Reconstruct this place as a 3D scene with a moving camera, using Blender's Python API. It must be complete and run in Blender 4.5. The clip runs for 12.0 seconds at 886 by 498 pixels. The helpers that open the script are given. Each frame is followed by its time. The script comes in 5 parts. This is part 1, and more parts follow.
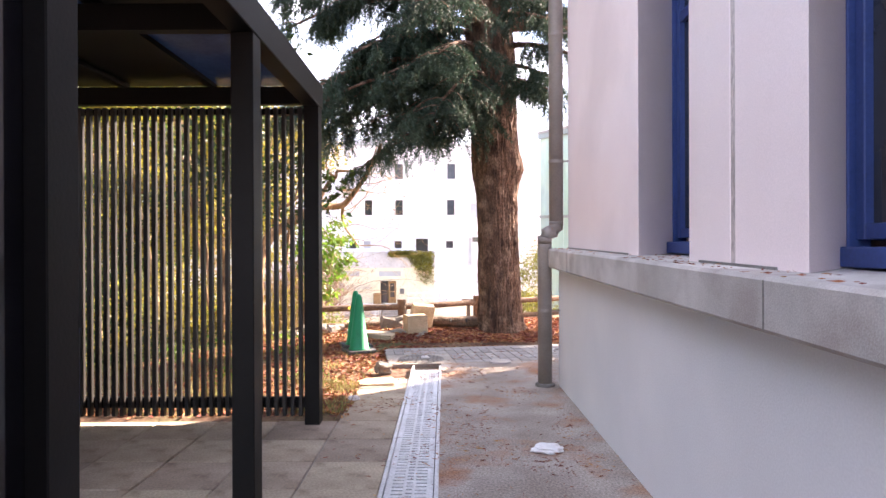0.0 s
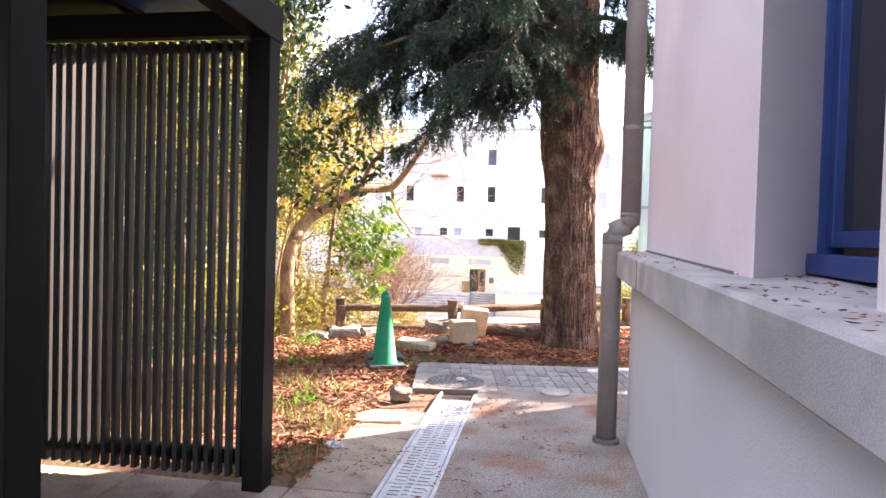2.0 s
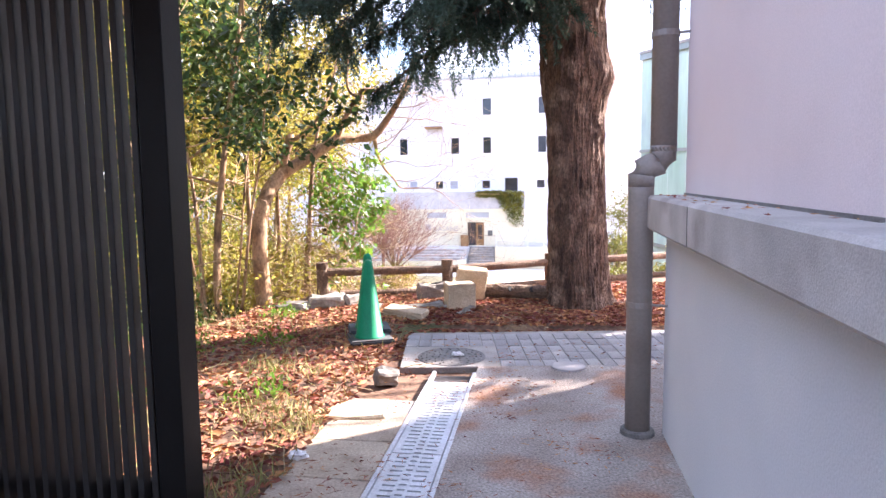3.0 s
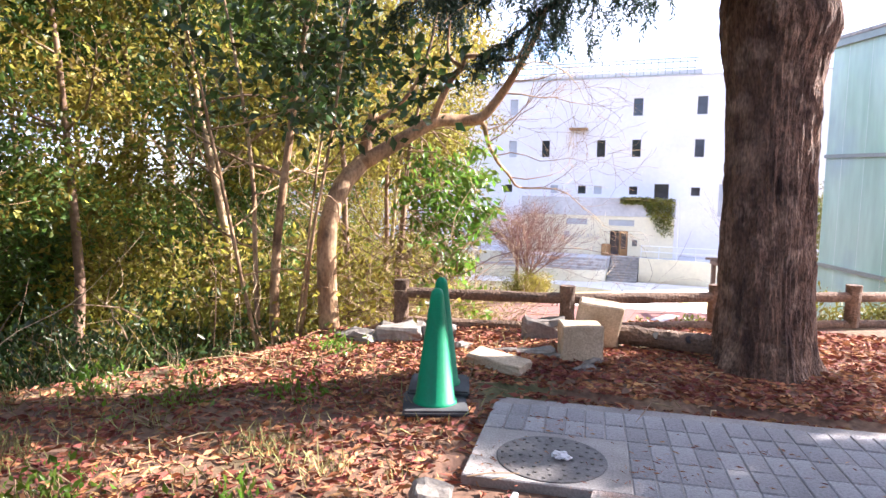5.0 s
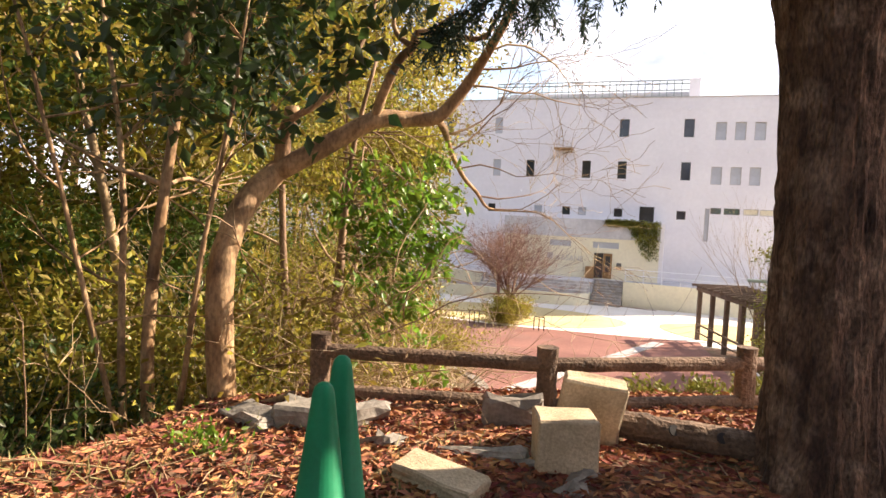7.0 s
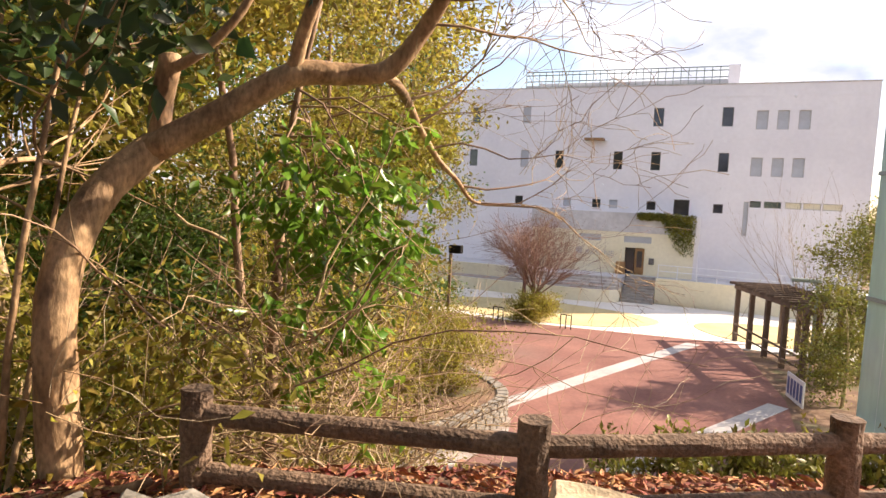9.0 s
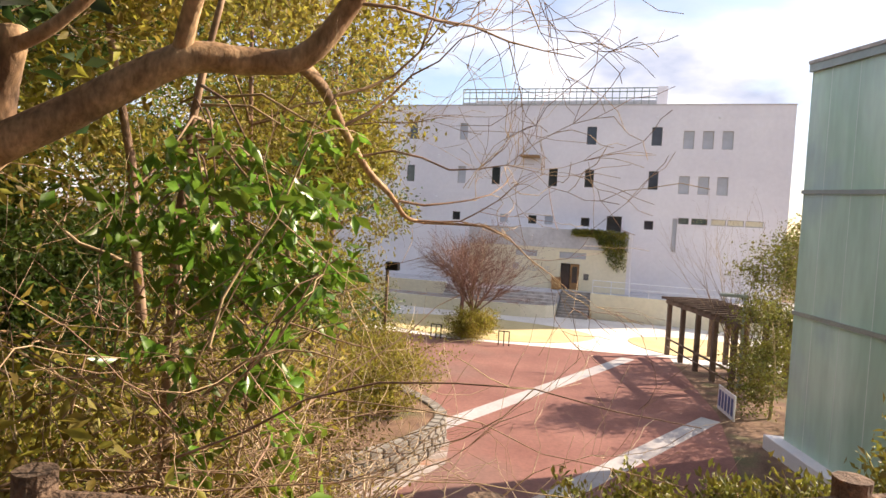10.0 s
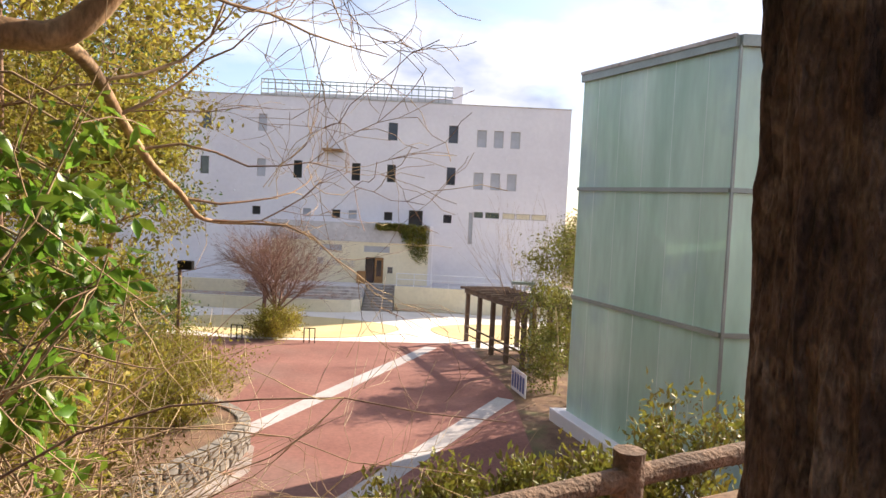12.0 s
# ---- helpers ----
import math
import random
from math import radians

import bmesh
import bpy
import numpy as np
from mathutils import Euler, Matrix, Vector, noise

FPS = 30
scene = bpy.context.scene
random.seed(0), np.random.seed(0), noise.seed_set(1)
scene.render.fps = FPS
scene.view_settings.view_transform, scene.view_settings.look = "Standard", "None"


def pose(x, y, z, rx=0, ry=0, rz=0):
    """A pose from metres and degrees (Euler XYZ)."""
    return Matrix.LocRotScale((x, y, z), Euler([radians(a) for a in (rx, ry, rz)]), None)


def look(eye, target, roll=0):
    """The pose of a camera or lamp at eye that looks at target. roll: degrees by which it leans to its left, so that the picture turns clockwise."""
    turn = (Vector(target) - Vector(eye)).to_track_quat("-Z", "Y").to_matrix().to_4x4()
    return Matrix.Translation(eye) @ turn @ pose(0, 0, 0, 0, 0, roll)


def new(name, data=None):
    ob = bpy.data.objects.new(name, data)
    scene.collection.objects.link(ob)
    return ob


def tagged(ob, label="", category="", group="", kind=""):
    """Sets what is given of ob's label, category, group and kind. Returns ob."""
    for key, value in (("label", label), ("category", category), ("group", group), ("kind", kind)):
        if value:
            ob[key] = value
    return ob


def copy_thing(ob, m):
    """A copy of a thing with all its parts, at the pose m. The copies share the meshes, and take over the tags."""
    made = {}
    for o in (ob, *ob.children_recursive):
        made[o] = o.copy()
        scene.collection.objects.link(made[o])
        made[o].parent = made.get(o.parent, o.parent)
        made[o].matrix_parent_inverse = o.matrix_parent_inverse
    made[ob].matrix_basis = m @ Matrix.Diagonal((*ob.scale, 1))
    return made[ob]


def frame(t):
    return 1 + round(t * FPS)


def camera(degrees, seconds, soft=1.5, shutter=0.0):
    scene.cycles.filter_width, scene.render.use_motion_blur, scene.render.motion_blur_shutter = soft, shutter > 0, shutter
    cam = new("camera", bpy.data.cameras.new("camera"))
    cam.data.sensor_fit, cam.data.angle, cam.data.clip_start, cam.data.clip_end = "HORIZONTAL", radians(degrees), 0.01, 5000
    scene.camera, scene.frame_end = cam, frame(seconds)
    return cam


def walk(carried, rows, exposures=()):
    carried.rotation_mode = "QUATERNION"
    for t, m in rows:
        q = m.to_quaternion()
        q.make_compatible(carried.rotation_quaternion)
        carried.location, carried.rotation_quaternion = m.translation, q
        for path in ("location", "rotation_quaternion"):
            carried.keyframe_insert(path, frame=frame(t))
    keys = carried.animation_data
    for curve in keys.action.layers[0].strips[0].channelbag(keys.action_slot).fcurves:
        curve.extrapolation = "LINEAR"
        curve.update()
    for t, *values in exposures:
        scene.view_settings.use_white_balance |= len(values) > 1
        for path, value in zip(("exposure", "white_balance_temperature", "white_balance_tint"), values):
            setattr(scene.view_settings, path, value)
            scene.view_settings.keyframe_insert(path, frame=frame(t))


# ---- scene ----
cam = camera(70.3, 12.0)
PATH = [
    (0, (0.164, 0.106, 1.304), (0.161, 2.106, 1.301), -0.2),
    (0.5, (0.354, 0.509, 1.309), (0.227, 2.505, 1.274), 1.2),
    (1, (0.514, 0.907, 1.347), (0.37, 2.901, 1.299), -1.9),
    (1.5, (0.617, 1.271, 1.375), (0.361, 3.251, 1.246), 1.0),
    (2, (0.643, 1.688, 1.374), (0.334, 3.664, 1.327), 1.6),
    (2.5, (0.641, 2.166, 1.348), (0.432, 4.154, 1.302), 1.2),
    (2.7, (0.62, 2.325, 1.35), (0.386, 4.305, 1.192), 0.2),
    (4.3, (0.48, 3.983, 1.293), (-0.1, 5.88, 1.038), 3.4),
    (4.5, (0.461, 4.133, 1.289), (-0.137, 6.025, 1.034), 3.5),
    (5, (0.467, 4.507, 1.304), (-0.26, 6.361, 1.119), 1.2),
    (5.5, (0.434, 4.888, 1.343), (-0.396, 6.697, 1.145), 1.8),
    (6, (0.372, 5.223, 1.375), (-0.375, 7.075, 1.274), 1.3),
    (6.5, (0.288, 5.634, 1.363), (-0.385, 7.516, 1.276), 2.3),
    (7, (0.194, 6.037, 1.346), (-0.488, 7.912, 1.217), 2.6),
    (7.5, (0.181, 6.403, 1.369), (-0.417, 8.305, 1.206), 1.4),
    (7.7, (0.18, 6.593, 1.369), (-0.468, 8.473, 1.162), 1.7),
    (9.3, (0.024, 7.706, 1.376), (-0.746, 9.545, 1.224), 2.8),
    (9.5, (-0.026, 7.838, 1.373), (-0.719, 9.706, 1.205), 3.8),
    (10, (-0.103, 8.063, 1.385), (-0.689, 9.972, 1.286), 3.0),
    (10.5, (-0.129, 8.164, 1.381), (-0.777, 10.049, 1.218), 2.5),
    (11, (-0.133, 8.156, 1.374), (-0.6, 10.096, 1.237), 3.2),
    (11.5, (-0.11, 8.11, 1.373), (-0.337, 10.094, 1.26), 2.9),
    (12, (-0.126, 8.142, 1.413), (-0.104, 10.14, 1.326), 2.7),
]
walk(cam, [(t, look(eye, target, roll)) for t, eye, target, roll in PATH],
     exposures=[(0, 2.85, 6850, 24), (2.7, 2.75, 6150, 24), (4.3, 2.42, 5150, 23), (5.0, 2.3, 5750, 21), (5.5, 2.38, 5150, 21), (6.0, 1.95, 5500, 20),
                (6.5, 1.68, 5900, 20), (7.0, 1.52, 7200, 18), (7.5, 1.6, 7200, 18), (9.3, 1.25, 7050, 18), (10.5, 1.05, 6850, 17), (11.5, 0.93, 6650, 16), (12, 1.15, 6750, 16)])

# ---- world, sun, exposure ----
SUN_DIR = Vector((0.79, 0.61, 0.0)).normalized()
SUN_EL = radians(33)
world = bpy.data.worlds.new("sky")
scene.world = world
world.use_nodes = True
wn, wl = world.node_tree.nodes, world.node_tree.links
wn.clear()
w_out = wn.new("ShaderNodeOutputWorld")
w_bg = wn.new("ShaderNodeBackground")
w_sky = wn.new("ShaderNodeTexSky")
w_sky.sky_type, w_sky.sun_disc = "NISHITA", False
w_sky.sun_elevation, w_sky.sun_rotation = SUN_EL, math.atan2(SUN_DIR.x, SUN_DIR.y)
w_co = wn.new("ShaderNodeTexCoord")
w_map = wn.new("ShaderNodeMapping")
w_map.inputs["Scale"].default_value = (1.0, 1.0, 2.2)
w_noise = wn.new("ShaderNodeTexNoise")
w_noise.inputs["Scale"].default_value, w_noise.inputs["Detail"].default_value = 3.2, 6
w_ramp = wn.new("ShaderNodeValToRGB")
w_ramp.color_ramp.elements[0].position, w_ramp.color_ramp.elements[1].position = 0.40, 0.62
w_noise.inputs["Distortion"].default_value = 0.35
w_cloud = wn.new("ShaderNodeValToRGB")
w_cloud.color_ramp.elements[0].position, w_cloud.color_ramp.elements[1].position = 0.30, 0.66
w_cloud.color_ramp.elements[0].color, w_cloud.color_ramp.elements[1].color = (0.32, 0.40, 0.54, 1), (1.0, 1.0, 1.0, 1)
w_puff = wn.new("ShaderNodeTexNoise")
w_puff.inputs["Scale"].default_value, w_puff.inputs["Detail"].default_value = 5.5, 7
w_gain = wn.new("ShaderNodeMixRGB")
w_gain.blend_type = "MULTIPLY"
w_gain.inputs["Fac"].default_value = 1.0
w_gain.inputs["Color2"].default_value = (6.4, 6.5, 6.8, 1)
w_mix = wn.new("ShaderNodeMixRGB")
wl.new(w_map.outputs["Vector"], w_puff.inputs["Vector"])
wl.new(w_puff.outputs["Fac"], w_cloud.inputs["Fac"])
wl.new(w_cloud.outputs["Color"], w_gain.inputs["Color1"])
wl.new(w_gain.outputs["Color"], w_mix.inputs["Color2"])
wl.new(w_co.outputs["Generated"], w_map.inputs["Vector"])
wl.new(w_map.outputs["Vector"], w_noise.inputs["Vector"])
wl.new(w_noise.outputs["Fac"], w_ramp.inputs["Fac"])
wl.new(w_ramp.outputs["Color"], w_mix.inputs["Fac"])
wl.new(w_sky.outputs["Color"], w_mix.inputs["Color1"])
wl.new(w_mix.outputs["Color"], w_bg.inputs["Color"])
wl.new(w_bg.outputs["Background"], w_out.inputs["Surface"])
w_bg.inputs["Strength"].default_value = 0.105
sun = new("sun", bpy.data.lights.new("sun", "SUN"))
sun.data.energy, sun.data.angle, sun.data.color = 5.0, radians(0.6), (1.0, 0.87, 0.70)
sun_to = Vector((SUN_DIR.x * math.cos(SUN_EL), SUN_DIR.y * math.cos(SUN_EL), math.sin(SUN_EL)))
sun.matrix_world = look(sun_to * 60, (0, 0, 0))


# ---- materials ----
def mat(name, c1, c2, scale=6.0, rough=0.8, bump=0.2, fine=60.0, fine_amount=0.25, metal=0.0, stretch=(1, 1, 1),
        vary=0.0, c3=None, stain=1.3, spec=0.5, through_light=0.0, depth=0.01):
    """Two tones mixed by a broad noise, broken by a fine grain that also gives the relief."""
    m = bpy.data.materials.new(name)
    m.use_nodes = True
    nt = m.node_tree
    n, l = nt.nodes, nt.links
    b = n["Principled BSDF"]
    co = n.new("ShaderNodeTexCoord")
    mp = n.new("ShaderNodeMapping")
    mp.inputs["Scale"].default_value = stretch
    l.new(co.outputs["Object"], mp.inputs["Vector"])
    big = n.new("ShaderNodeTexNoise")
    big.inputs["Scale"].default_value, big.inputs["Detail"].default_value = scale, 5
    small = n.new("ShaderNodeTexNoise")
    small.inputs["Scale"].default_value, small.inputs["Detail"].default_value = fine, 4
    l.new(mp.outputs["Vector"], big.inputs["Vector"])
    l.new(mp.outputs["Vector"], small.inputs["Vector"])
    r1 = n.new("ShaderNodeValToRGB")
    r1.color_ramp.elements[0].position, r1.color_ramp.elements[1].position = 0.35, 0.68
    r1.color_ramp.elements[0].color, r1.color_ramp.elements[1].color = (*c1, 1), (*c2, 1)
    l.new(big.outputs["Fac"], r1.inputs["Fac"])
    col = r1.outputs["Color"]
    if c3:
        third = n.new("ShaderNodeTexNoise")
        third.inputs["Scale"].default_value, third.inputs["Detail"].default_value = stain, 6
        l.new(co.outputs["Object"], third.inputs["Vector"])
        r3 = n.new("ShaderNodeValToRGB")
        r3.color_ramp.elements[0].position, r3.color_ramp.elements[1].position = 0.52, 0.68
        l.new(third.outputs["Fac"], r3.inputs["Fac"])
        mx3 = n.new("ShaderNodeMixRGB")
        mx3.inputs["Color2"].default_value = (*c3, 1)
        l.new(r3.outputs["Color"], mx3.inputs["Fac"])
        l.new(col, mx3.inputs["Color1"])
        col = mx3.outputs["Color"]
    r2 = n.new("ShaderNodeMapRange")
    r2.inputs["From Min"].default_value, r2.inputs["From Max"].default_value = 0.3, 0.7
    r2.inputs["To Min"].default_value, r2.inputs["To Max"].default_value = 1 - fine_amount, 1 + fine_amount
    l.new(small.outputs["Fac"], r2.inputs["Value"])
    hs = n.new("ShaderNodeHueSaturation")
    l.new(r2.outputs["Result"], hs.inputs["Value"])
    l.new(col, hs.inputs["Color"])
    col = hs.outputs["Color"]
    if vary:
        gi = n.new("ShaderNodeNewGeometry")
        oi = n.new("ShaderNodeObjectInfo")
        ad = n.new("ShaderNodeMath")
        ad.operation = "ADD"
        fr = n.new("ShaderNodeMath")
        fr.operation = "FRACT"
        l.new(gi.outputs["Random Per Island"], ad.inputs[0])
        l.new(oi.outputs["Random"], ad.inputs[1])
        l.new(ad.outputs[0], fr.inputs[0])
        r4 = n.new("ShaderNodeMapRange")
        r4.inputs["To Min"].default_value, r4.inputs["To Max"].default_value = 1 - vary, 1 + vary
        l.new(fr.outputs[0], r4.inputs["Value"])
        h2 = n.new("ShaderNodeHueSaturation")
        r5 = n.new("ShaderNodeMapRange")
        r5.inputs["To Min"].default_value, r5.inputs["To Max"].default_value = 0.5 - vary * 0.07, 0.5 + vary * 0.07
        l.new(fr.outputs[0], r5.inputs["Value"])
        l.new(r5.outputs["Result"], h2.inputs["Hue"])
        l.new(r4.outputs["Result"], h2.inputs["Value"])
        l.new(col, h2.inputs["Color"])
        col = h2.outputs["Color"]
    l.new(col, b.inputs["Base Color"])
    b.inputs["Roughness"].default_value, b.inputs["Metallic"].default_value = rough, metal
    b.inputs["Specular IOR Level"].default_value = spec
    if bump:
        bp = n.new("ShaderNodeBump")
        bp.inputs["Strength"].default_value, bp.inputs["Distance"].default_value = bump, depth
        l.new(small.outputs["Fac"], bp.inputs["Height"])
        l.new(bp.outputs["Normal"], b.inputs["Normal"])
    if through_light:
        tr = n.new("ShaderNodeBsdfTranslucent")
        l.new(col, tr.inputs["Color"])
        mx = n.new("ShaderNodeMixShader")
        mx.inputs["Fac"].default_value = through_light
        l.new(b.outputs["BSDF"], mx.inputs[1])
        l.new(tr.outputs["BSDF"], mx.inputs[2])
        l.new(mx.outputs["Shader"], n["Material Output"].inputs["Surface"])
    return m


M_SOIL = mat("soil", (0.12, 0.066, 0.042), (0.23, 0.14, 0.085), 1.6, 0.95, 0.8, 26, 0.4, c3=(0.10, 0.10, 0.04), stain=0.8)
M_PINK = mat("pale_pink_render", (0.82, 0.70, 0.70), (0.87, 0.76, 0.76), 1.1, 0.9, 0.15, 170, 0.05, c3=(0.76, 0.65, 0.65), stain=0.9)
M_PLINTH = mat("white_painted_render", (0.62, 0.62, 0.64), (0.72, 0.71, 0.72), 0.9, 0.88, 0.25, 120, 0.05)
M_LEDGE = mat("weathered_concrete", (0.40, 0.38, 0.36), (0.58, 0.55, 0.53), 2.5, 0.92, 0.25, 170, 0.12, c3=(0.36, 0.32, 0.30), stain=3.0)
M_JOINT = mat("stained_sealant", (0.42, 0.36, 0.34), (0.60, 0.52, 0.50), 7.0, 0.9, 0.4, 90, 0.3, stretch=(1, 1, 0.3))
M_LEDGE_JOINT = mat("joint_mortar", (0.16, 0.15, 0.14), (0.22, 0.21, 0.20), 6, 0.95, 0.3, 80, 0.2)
M_CONC = mat("grey_concrete", (0.26, 0.24, 0.22), (0.38, 0.355, 0.33), 3.0, 0.92, 0.5, 80, 0.18)
M_BLOCKS = mat("buff_concrete", (0.40, 0.32, 0.21), (0.54, 0.445, 0.31), 5.0, 0.92, 0.6, 70, 0.2)
M_WALKWAY = mat("worn_grey_asphalt", (0.27, 0.225, 0.195), (0.42, 0.38, 0.35), 2.2, 0.95, 1.0, 75, 0.42, c3=(0.33, 0.165, 0.095), stain=2.1)
M_FLAG = mat("concrete_flag", (0.31, 0.25, 0.19), (0.46, 0.385, 0.30), 2.6, 0.92, 0.5, 70, 0.2, vary=0.16, c3=(0.20, 0.15, 0.11), stain=3.5)
M_BRICK = mat("grey_paving_brick", (0.25, 0.24, 0.24), (0.38, 0.37, 0.37), 4.0, 0.92, 0.6, 70, 0.22, vary=0.15)
M_DRAIN = mat("galvanised_steel", (0.50, 0.51, 0.53), (0.66, 0.67, 0.70), 5.0, 0.5, 0.2, 60, 0.15, metal=0.45)
# Near-black colour standing in for shade in the drain and bolt holes.
M_GAP_SHADE = mat("gap_shade", (0.03, 0.03, 0.03), (0.06, 0.05, 0.05), 8, 0.9, 0, 30, 0.2)
M_IRON = mat("cast_iron", (0.10, 0.095, 0.09), (0.19, 0.18, 0.17), 6, 0.7, 0.4, 70, 0.25, metal=0.2)
M_BLACK = mat("black_aluminium", (0.004, 0.0038, 0.004), (0.007, 0.0065, 0.0065), 3, 0.5, 0.05, 80, 0.1, spec=0.15)
M_SLAT = mat("dark_bronze_slat", (0.022, 0.0205, 0.020), (0.032, 0.030, 0.029), 3, 0.5, 0.05, 80, 0.1, spec=0.3)
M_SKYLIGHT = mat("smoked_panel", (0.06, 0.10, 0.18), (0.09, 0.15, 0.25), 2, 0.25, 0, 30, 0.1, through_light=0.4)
M_SMOKED = mat("smoked_glass", (0.006, 0.006, 0.008), (0.010, 0.010, 0.013), 2, 0.07, 0, 30, 0.05, spec=0.5)
M_PIPE = mat("grey_brown_pipe", (0.22, 0.19, 0.17), (0.28, 0.245, 0.22), 3, 0.5, 0.05, 60, 0.08)
M_BLUE = mat("blue_window_paint", (0.03, 0.06, 0.20), (0.045, 0.085, 0.27), 3, 0.4, 0.05, 60, 0.1)
M_GLASS_DARK = mat("dark_window_glass", (0.02, 0.022, 0.03), (0.035, 0.04, 0.05), 1, 0.08, 0, 10, 0.05, spec=0.8)
M_WHITE_FAR = mat("white_cladding", (0.72, 0.70, 0.73), (0.80, 0.78, 0.80), 0.25, 0.85, 0.1, 3, 0.03)
M_CREAM = mat("cream_render", (0.72, 0.66, 0.48), (0.80, 0.74, 0.57), 0.3, 0.9, 0.1, 4, 0.05)
M_GREYWALL = mat("stained_grey_concrete", (0.46, 0.45, 0.46), (0.60, 0.59, 0.60), 0.5, 0.9, 0.1, 4, 0.08)
M_SHADE = mat("window_blind", (0.40, 0.42, 0.46), (0.48, 0.50, 0.54), 0.4, 0.5, 0, 5, 0.04)
M_DOOR_WOOD = mat("door_timber", (0.24, 0.13, 0.05), (0.34, 0.19, 0.08), 2, 0.6, 0.1, 20, 0.1)
M_REDPAVE = mat("red_brick_paving", (0.19, 0.078, 0.062), (0.26, 0.12, 0.095), 0.35, 0.9, 0.3, 9, 0.14, c3=(0.20, 0.11, 0.09), stain=0.15)
M_LIGHTPAVE = mat("pale_stone_strip", (0.36, 0.34, 0.335), (0.45, 0.43, 0.425), 0.6, 0.9, 0.2, 9, 0.1)
M_SAND = mat("white_gravel_path", (0.66, 0.62, 0.56), (0.76, 0.72, 0.66), 0.5, 0.95, 0.2, 9, 0.08)
M_DRYLAWN = mat("dry_winter_lawn", (0.50, 0.40, 0.20), (0.62, 0.52, 0.28), 0.4, 0.95, 0.4, 12, 0.15)
M_GLASSGREEN = mat("frosted_green_glass", (0.46, 0.68, 0.55), (0.68, 0.88, 0.76), 0.45, 0.22, 0, 3, 0.05, stretch=(1.6, 1.6, 0.35), through_light=0.2, c3=(0.50, 0.68, 0.66), stain=0.35)
M_SEAM = mat("pale_glass_seam", (0.70, 0.82, 0.76), (0.78, 0.90, 0.84), 1, 0.4, 0, 12, 0.06)
M_ALU = mat("grey_green_aluminium", (0.26, 0.30, 0.27), (0.33, 0.37, 0.34), 1, 0.45, 0, 12, 0.06, metal=0.4)
M_STONE = mat("grey_stone", (0.17, 0.155, 0.13), (0.31, 0.29, 0.255), 4, 0.92, 0.7, 40, 0.2, vary=0.15)
M_TIMBER = mat("imitation_log", (0.085, 0.055, 0.036), (0.22, 0.145, 0.095), 3.5, 0.9, 1.0, 45, 0.35, depth=0.02)
M_BROWNWOOD = mat("brown_timber", (0.10, 0.065, 0.045), (0.16, 0.11, 0.08), 2, 0.8, 0.3, 25, 0.2)
M_BARK = mat("cedar_bark", (0.06, 0.034, 0.024), (0.19, 0.115, 0.075), 11, 0.95, 1.0, 75, 0.55, stretch=(1, 1, 0.35), c3=(0.25, 0.17, 0.12), stain=6, depth=0.035)
M_SMOOTHBARK = mat("smooth_tan_bark", (0.25, 0.145, 0.07), (0.50, 0.34, 0.19), 6, 0.8, 0.6, 45, 0.35, stretch=(1, 1, 0.5), c3=(0.085, 0.05, 0.03), stain=2.6)
M_REDTWIG = mat("red_brown_twig", (0.17, 0.09, 0.065), (0.28, 0.16, 0.12), 4, 0.9, 0.2, 30, 0.2, vary=0.3)
M_TWIG = mat("twig_bark", (0.20, 0.13, 0.075), (0.46, 0.33, 0.20), 4, 0.9, 0.2, 30, 0.2, vary=0.3)
M_PALETWIG = mat("pale_bare_twig", (0.40, 0.31, 0.20), (0.62, 0.52, 0.36), 5, 0.85, 0.3, 40, 0.25, c3=(0.22, 0.14, 0.08), stain=3.0)
M_NEEDLE = mat("cedar_needles", (0.022, 0.045, 0.03), (0.05, 0.09, 0.055), 1.5, 0.7, 0, 20, 0.2, vary=0.4, through_light=0.2)
M_LEAF = mat("glossy_leaf", (0.10, 0.20, 0.022), (0.22, 0.35, 0.04), 0.8, 0.32, 0, 20, 0.2, vary=0.35, through_light=0.5)
M_LEAFDARK = mat("dark_evergreen_leaf", (0.055, 0.10, 0.02), (0.15, 0.21, 0.038), 0.6, 0.42, 0, 20, 0.2, vary=0.45, through_light=0.5)
# Darker leaf green; on the low bushes the canopy's shade is in this colour.
M_LEAFGLOOM = mat("deep_green_shaded_leaf", (0.028, 0.058, 0.015), (0.085, 0.125, 0.028), 0.7, 0.42, 0, 20, 0.2, vary=0.4, through_light=0.35)
M_LEAFOLIVE = mat("olive_leaf", (0.18, 0.17, 0.024), (0.40, 0.32, 0.06), 0.6, 0.6, 0, 20, 0.2, vary=0.4, through_light=0.5)
M_AZALEA = mat("azalea_leaf", (0.11, 0.125, 0.022), (0.30, 0.26, 0.045), 1.2, 0.5, 0, 20, 0.2, vary=0.4, through_light=0.3)
M_LITTER = mat("fallen_leaf", (0.21, 0.060, 0.034), (0.45, 0.20, 0.10), 2.0, 0.85, 0, 30, 0.25, vary=0.45)
M_GRASS = mat("dry_grass", (0.20, 0.21, 0.06), (0.42, 0.37, 0.17), 1.5, 0.85, 0, 20, 0.2, vary=0.35, through_light=0.2)
M_CONE = mat("green_plastic", (0.0, 0.19, 0.085), (0.0, 0.25, 0.115), 3, 0.48, 0.05, 50, 0.08, spec=0.3)
M_RUBBER = mat("black_rubber", (0.05, 0.052, 0.055), (0.085, 0.087, 0.09), 6, 0.8, 0.2, 60, 0.15)
M_WHITE = mat("white_plastic", (0.72, 0.72, 0.74), (0.80, 0.80, 0.82), 6, 0.4, 0.1, 60, 0.05)
